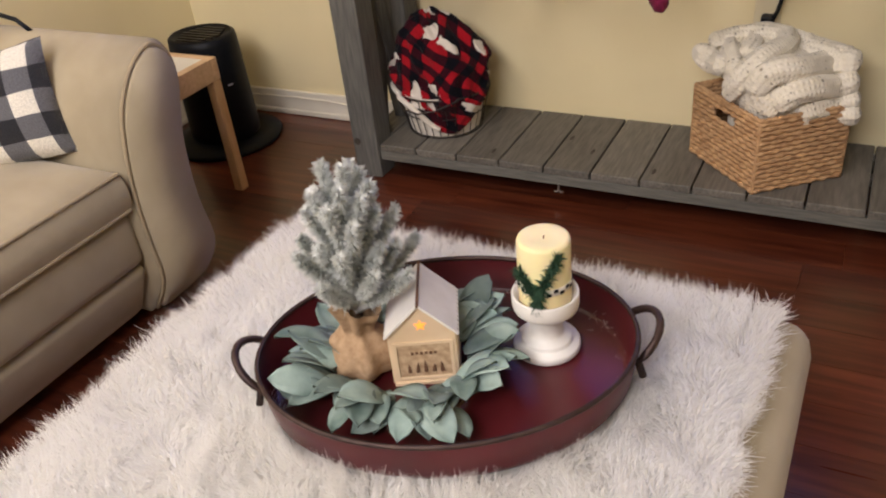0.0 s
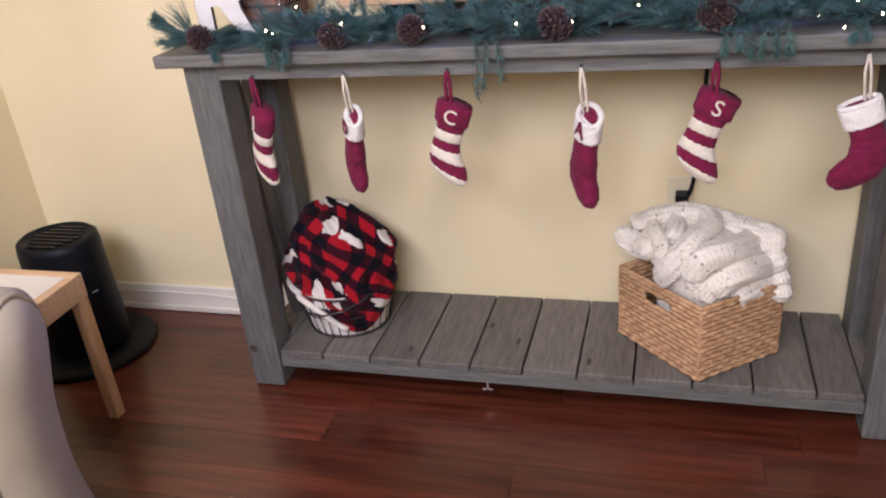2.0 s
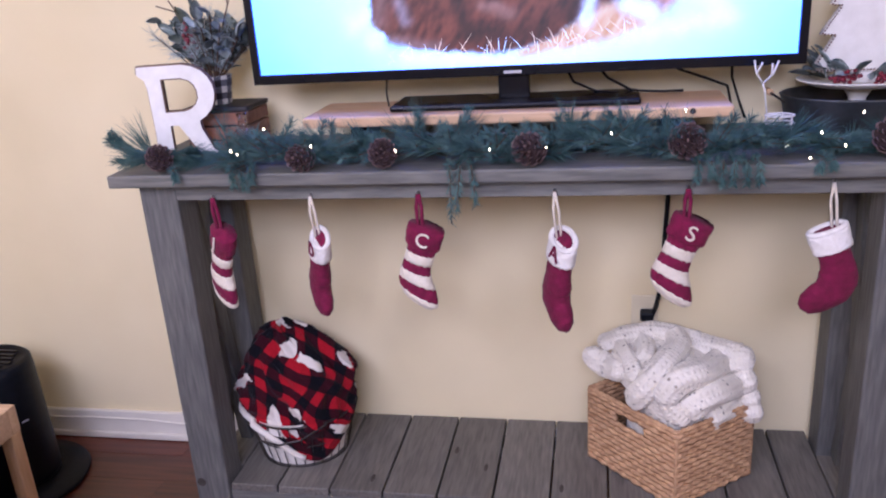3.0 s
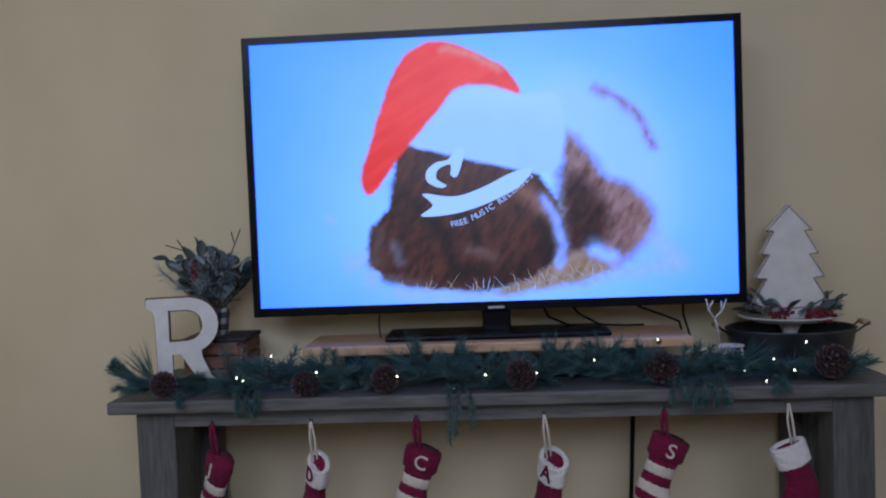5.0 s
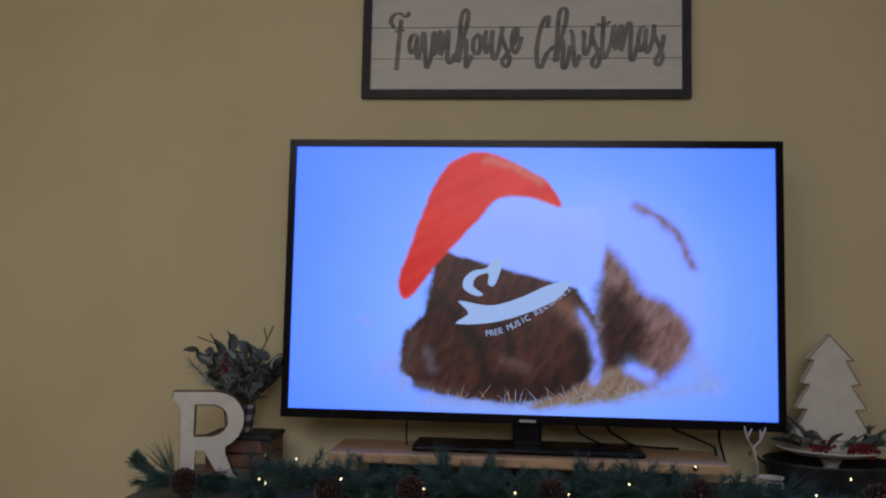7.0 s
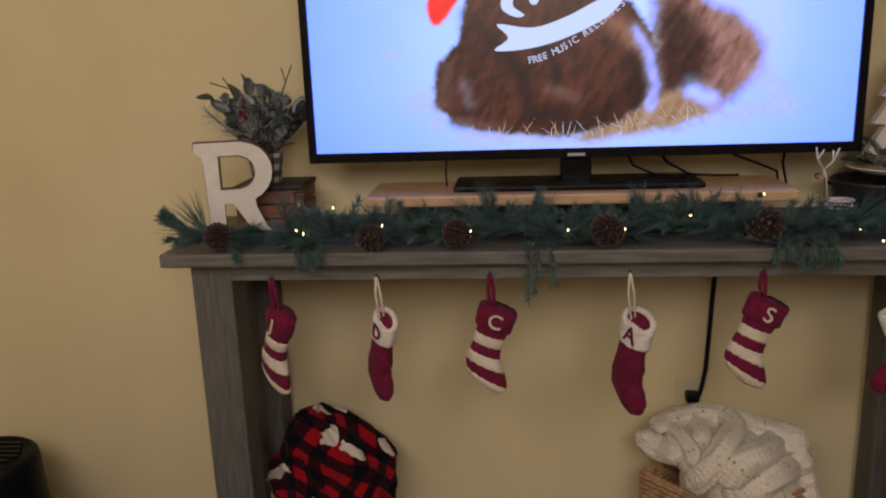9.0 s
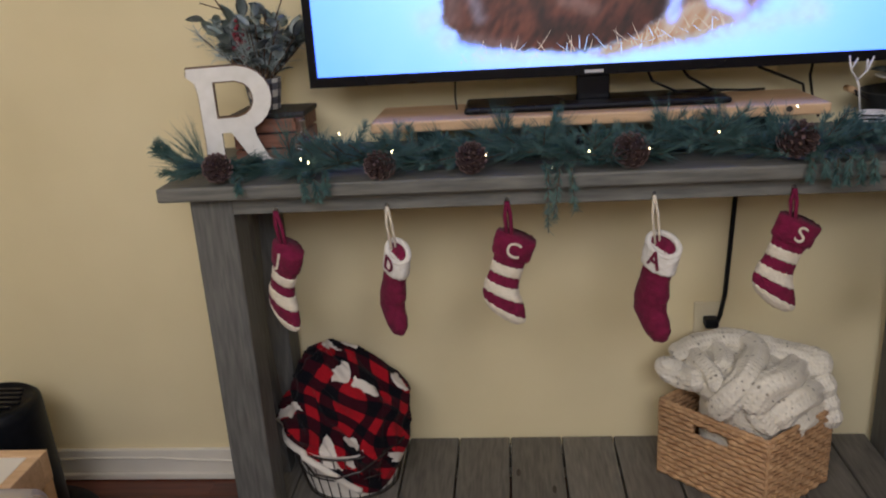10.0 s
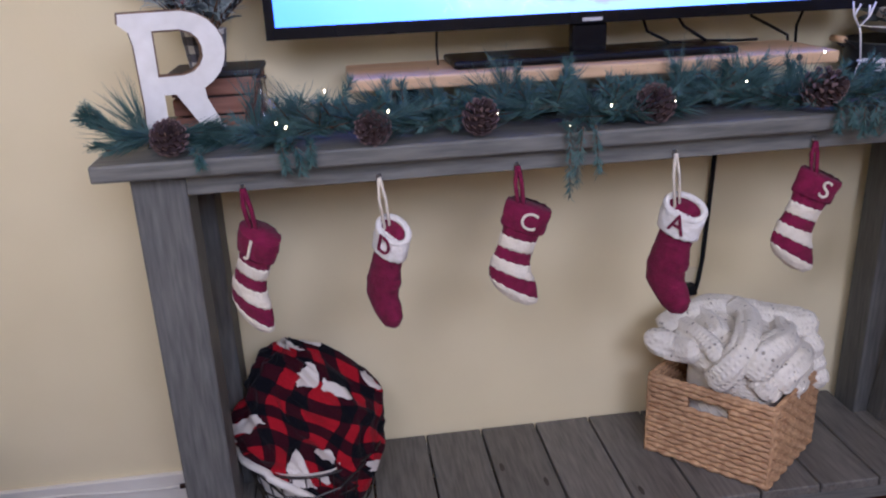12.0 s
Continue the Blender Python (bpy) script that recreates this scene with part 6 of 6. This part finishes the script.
FROSTLEAF = mesh_of("leaf", (lambda b: (bmesh.ops.solidify(b, geom=b.faces[:], thickness=0.0005), b)[1])(sheet(4, 6, lambda u, v: Vector(((u - 0.5) * 0.026 * math.sin(math.pi * (v * 0.92 + 0.05)) ** 0.8, 0.044 * v, 0.006 * math.sin(2.5 * v) + 0.004 * abs(u - 0.5))))), FROST, True)
prng = np.random.default_rng(21)
nst = ([], [], [])
for k in range(44):
    a = k * 2.399
    lean = 0.15 + 0.85 * prng.random()
    d = Vector((math.cos(a) * lean * 1.1, math.sin(a) * lean * 0.7, 1.0)).normalized()
    ln = 0.07 + 0.09 * prng.random()
    p0 = Vector((0.012 * math.cos(a), 0.012 * math.sin(a), 0.052))
    part("stem", tube([p0 + d * ln * t for t in np.linspace(0, 1, 4)], 0.0014, 5), BARK, pot)
    if k % 3:
        for j in range(7):
            ob = new("leaf", FROSTLEAF)
            ob.parent = pot
            q = p0 + d * ln * (0.25 + 0.13 * j)
            ob.matrix_basis = pose(q.x * U, q.y * U, q.z * U, prng.uniform(0, 70), prng.uniform(-30, 30), prng.uniform(0, 360)) @ Matrix.Scale(0.7 + 0.5 * prng.random(), 4)
    else:
        m = 90
        ts = 0.4 + 0.6 * prng.random(m)
        nst[0].append(np.array([p0 + d * ln * t for t in ts]))
        nst[1].append(prng.normal(size=(m, 3)) * 0.7 + np.array(d))
        nst[2].append(0.028 + 0.014 * prng.random(m))
v, f = strands(np.concatenate(nst[0]), np.concatenate(nst[1]), np.concatenate(nst[2]), 0.0011, prng, 0.1)
raw("needles", v, f, FROST, pot, kind="stuff")
big_leaf = new("leaf", FROSTLEAF)
big_leaf.parent = pot
big_leaf.matrix_basis = pose(-0.040 * U, -0.02 * U, 0.165 * U, 40, 20, 60) @ Matrix.Scale(1.5, 4)
for pts in (((-0.03, 0, 0.15), (-0.06, -0.01, 0.20), (-0.10, -0.02, 0.215)), ((-0.06, -0.01, 0.20), (-0.075, -0.01, 0.225)), ((0.03, 0, 0.15), (0.06, -0.01, 0.21), (0.075, -0.01, 0.245)), ((0.06, -0.01, 0.21), (0.05, 0.0, 0.24))):
    part("twig", tube(pts, 0.0014, 5), BARK, pot)


def berries(parent, centre, count, spread, r, seed):
    b_rng = np.random.default_rng(seed)
    me = mesh_of("berry", lathe([(0, -r), (r * 0.7, -r * 0.7), (r, 0), (r * 0.7, r * 0.7), (0, r)], 10), BERRY, True)
    for k in range(count):
        ob = new("berry", me)
        ob.parent = parent
        q = Vector(centre) + Vector(b_rng.normal(size=3) * spread)
        ob.matrix_basis = pose(q.x * U, q.y * U, q.z * U)


berries(pot, (-0.018, -0.050, 0.150), 22, (0.008, 0.006, 0.020), 0.0042, 5)

ZINC = mat("dark_galvanised_metal", (0.045, 0.05, 0.052), (0.11, 0.115, 0.12), 18, 0.5, 0.2, metal=0.7, big=0.2)
tub = thing("metal_tub", "dark galvanised oval tub with wooden side handles", "tub", (0.672, -0.118, ZT))
part("pan", lathe([(0, 0.001), (0.124, 0.001), (0.128, 0.004), (0.142, 0.074), (0.145, 0.077), (0.142, 0.079), (0.138, 0.075), (0.122, 0.006), (0, 0.006)], 48, sy=0.76), ZINC, tub, smooth=True)
for s_ in (-1, 1):
    part("handle_wire", tube([(s_ * 0.138, 0.02, 0.064), (s_ * 0.166, 0.022, 0.084), (s_ * 0.166, -0.022, 0.084), (s_ * 0.138, -0.02, 0.064)], 0.0022, 6), WIRE, tub)
    part("wooden_grip", tube([(s_ * 0.166, 0.020, 0.084), (s_ * 0.166, -0.020, 0.084)], 0.0065, 10), PINE, tub, "turned wooden grip", smooth=True)

plate_t = thing("cake_plate", "white pedestal cake plate standing in the metal tub", "plate", (0.672, -0.118, ZT + 0.0065))
part("pedestal", lathe([(0, 0), (0.045, 0), (0.047, 0.004), (0.020, 0.014), (0.016, 0.06), (0.03, 0.084), (0, 0.084)], 36), WHITEPAINT, plate_t, smooth=True)
part("dish", lathe([(0, 0.0842), (0.086, 0.086), (0.114, 0.097), (0.116, 0.099), (0.112, 0.100), (0.086, 0.092), (0, 0.090)], 48, sy=0.85), WHITEPAINT, plate_t, smooth=True)

ZP = ZT + 0.0970
board_tree = thing("wooden_tree", "white painted wooden tree with beaded dark edges", "ornament", (0.672, -0.118, ZP))
half = [(0.0, 0.262), (0.052, 0.205), (0.036, 0.203), (0.066, 0.150), (0.046, 0.148), (0.080, 0.094), (0.054, 0.092), (0.090, 0.028), (0.088, 0.022)]
TO = half + [(-x, z) for x, z in half[::-1] if x > 0]
part("board", plate([TO], -0.007, 0.007), WHITEPAINT, board_tree)
part("foot", box(-0.03, 0.03, -0.02, 0.02, 0.0005, 0.0215, 0.002), WHITEPAINT, board_tree)
bead = mesh_of("bead", lathe([(0, -0.002), (0.0019, -0.001), (0.0019, 0.001), (0, 0.002)], 8), BURNT, True)
for a, b in zip(TO, TO[1:] + TO[:1]):
    length = math.hypot(b[0] - a[0], b[1] - a[1])
    for t in np.arange(0.002, length, 0.0062):
        ob = new("bead", bead)
        ob.parent = board_tree
        ob.matrix_basis = pose((a[0] + (b[0] - a[0]) * t / length) * 0.965 * U, -0.0080 * U, (0.10 + (a[1] + (b[1] - a[1]) * t / length - 0.10) * 0.97) * U)

greens = thing("berry_greens", "sage leaves and red berries round the wooden tree", "greenery", (0.672, -0.118, ZP))
for k in range(44):
    a = 2 * math.pi * k / 44 + 0.4 * prng.random()
    ob = new("leaf", FROSTLEAF)
    ob.parent = greens
    rr = 0.055 + 0.028 * prng.random()
    ob.matrix_basis = pose(rr * math.cos(a) * U * 1.1, rr * math.sin(a) * U * 0.8, (0.006 + 0.022 * prng.random()) * U, prng.uniform(0, 55), prng.uniform(-30, 30), math.degrees(a) - 90 + prng.uniform(-60, 60)) @ Matrix.Scale(0.8 + 0.5 * prng.random(), 4)
for x, sd in ((-0.045, 6), (0.058, 7), (0.030, 8)):
    berries(greens, (x, -0.075, 0.018), 24, (0.014, 0.006, 0.007), 0.0045, sd)

WHITEWIRE = mat("white_coated_wire", (0.74, 0.72, 0.68), (0.82, 0.80, 0.76), 40, 0.5, 0.05)
deer = thing("wire_reindeer", "small white wire reindeer candle holder", "ornament", (0.484, -0.225, ZT))
wire_lines = [[(0, 0, 0.05), (-0.006, 0, 0.09), (-0.010, 0, 0.10)], [(-0.010, 0, 0.10), (-0.022, 0, 0.118), (-0.026, 0, 0.138)], [(-0.010, 0, 0.10), (0.006, 0, 0.115), (0.014, 0, 0.136)],
              [(-0.021, 0, 0.117), (-0.012, 0, 0.134)], [(0.004, 0, 0.113), (0.004, 0, 0.132)], [(0.0, 0, 0.05), (-0.008, -0.012, 0.001)], [(0.0, 0, 0.05), (-0.006, 0.012, 0.001)], [(0.042, 0, 0.046), (0.046, -0.012, 0.001)], [(0.042, 0, 0.046), (0.046, 0.012, 0.001)], [(0.0, 0, 0.05), (0.042, 0, 0.046)]]
bm = bmesh.new()
for ln_ in wire_lines:
    tube(ln_, 0.0016, 6, bm)
tube([(0.022 + 0.024 * math.cos(a), 0.020 * math.sin(a), 0.048) for a in np.linspace(0, 2 * math.pi, 24, endpoint=False)], 0.0016, 6, bm, closed=True)
tube([(0.022 + 0.024 * math.cos(a), 0.020 * math.sin(a), 0.036) for a in np.linspace(0, 2 * math.pi, 24, endpoint=False)], 0.0016, 6, bm, closed=True)
bmesh.ops.scale(bm, verts=bm.verts, vec=(1.08, 1.08, 1.16))
part("wire_frame", bm, WHITEWIRE, deer, smooth=True)

BOX = mat("black_electronics", (0.008, 0.008, 0.012), (0.014, 0.014, 0.02), 40, 0.25, 0.02)
player = thing("media_box", "flat black media box under the television riser", "electronics", (0.02, -0.165, ZT))
part("case", box(-0.20, 0.20, -0.075, 0.08, 0.003, 0.042, 0.004), BOX, player)
for x in (-0.17, 0.17):
    part("foot", box(x - 0.012, x + 0.012, -0.06, -0.04, 0.0003, 0.0029), BLACKPLASTIC, player)

# ---- cables and outlet ----
stand_at()
cable = thing("power_cable", "black power cable hanging behind the table to the outlet", "cable")
part("cord", tube([(0.335, -0.018, 0.86), (0.330, -0.016, 0.80), (0.326, -0.014, 0.70), (0.321, -0.016, 0.60), (0.315, -0.018, 0.485), (0.305, -0.026, 0.440), (0.296, -0.034, 0.422)], 0.0052, 8), BLACKPLASTIC, cable, smooth=True)
part("plug", box(0.270, 0.300, -0.040, -0.0085, 0.408, 0.430, 0.004), BLACKPLASTIC, cable, "black angled plug")
CREAMPLATE = mat("cream_plastic", (0.74, 0.66, 0.44), (0.78, 0.70, 0.48), 8, 0.4, 0.02)
outlet = thing("wall_outlet", "cream plastic wall outlet plate", "outlet", kind="structure")
part("cover", box(0.250, 0.312, -0.0060, -0.0005, 0.364, 0.462, 0.002), CREAMPLATE, outlet)
part("socket", box(0.268, 0.294, -0.0080, -0.0062, 0.376, 0.400, 0.001), CREAMPLATE, outlet)
tv_wires = thing("tv_cables", "black cables trailing from the television over the riser", "cable", (0, 0, 0.962))
for pts in (((0.16, -0.14, 0.072), (0.19, -0.13, 0.035), (0.24, -0.12, 0.006), (0.30, -0.13, 0.004), (0.34, -0.12, 0.003)),
            ((0.10, -0.14, 0.072), (0.12, -0.13, 0.03), (0.17, -0.12, 0.006), (0.22, -0.15, 0.004)),
            ((0.31, -0.14, 0.075), (0.33, -0.11, 0.045), (0.39, -0.08, 0.020), (0.435, -0.06, 0.0), (0.45, -0.05, -0.06)),
            ((0.43, -0.13, 0.075), (0.44, -0.08, 0.02), (0.46, -0.05, -0.03), (0.475, -0.05, -0.07))):
    bm = tube([Vector(p) for p in pts], 0.0028, 6)
    part("cable", bm, BLACKPLASTIC, tv_wires, smooth=True)

caster = thing("metal_leveller", "small metal wing screw under the shelf rail", "screw", (-0.150, -0.330, 0.058))
part("stem", tube([(0, 0, -0.0005), (0, 0, -0.022)], 0.003, 8), STEEL, caster)
for s_ in (-1, 1):
    part("wing", tube([(0, 0, -0.020), (s_ * 0.008, 0, -0.026), (s_ * 0.012, 0, -0.022)], 0.0025, 6), STEEL, caster)

white_cable = thing("white_cable", "thin white cable running along the baseboard", "cable")
part("cord", tube([(-1.46, -0.0173, 0.060), (-1.25, -0.0173, 0.064), (-1.10, -0.0173, 0.063), (-1.00, -0.0173, 0.055), (-0.90, -0.0173, 0.052), (-0.866, -0.0173, 0.054)], 0.0030, 8), TRIM, white_cable, smooth=True)
part("connector", box(-0.870, -0.858, -0.0205, -0.0143, 0.049, 0.059, 0.001), RUSTIRON, white_cable, "small dark metal connector")

# ---- floor ----
floor = thing("floor", "glossy red-brown hardwood plank floor", "floor", kind="structure")
part("underlay", box(WX0 - 0.1, WX1 + 0.1, WY1 - 0.1, WY0 + 0.1, -0.03, -0.0125), JOINT, floor)
PW, PL = 0.112, 0.98
PLANK = mesh_of("plank", box(0.0004, PL - 0.0004, 0.0004, PW - 0.0004, -0.0122, 0), FLOORWOOD)
frng = np.random.default_rng(8)
row = 0
while WY0 + 0.02 - row * PW > WY1:
    y = WY0 + 0.02 - (row + 1) * PW
    x = WX0 - frng.random() * PL
    while x < WX1:
        a, b = max(x, WX0 - 0.05) - x, min(x + PL, WX1 + 0.05) - x
        ob = new("plank", PLANK if b - a > PL - 0.001 else mesh_of("plank", box(a + 0.0004, b - 0.0004, 0.0004, PW - 0.0004, -0.0122, 0), FLOORWOOD))
        ob.parent = floor
        ob.matrix_basis = pose(x * U, y * U, 0)
        x += PL
    row += 1
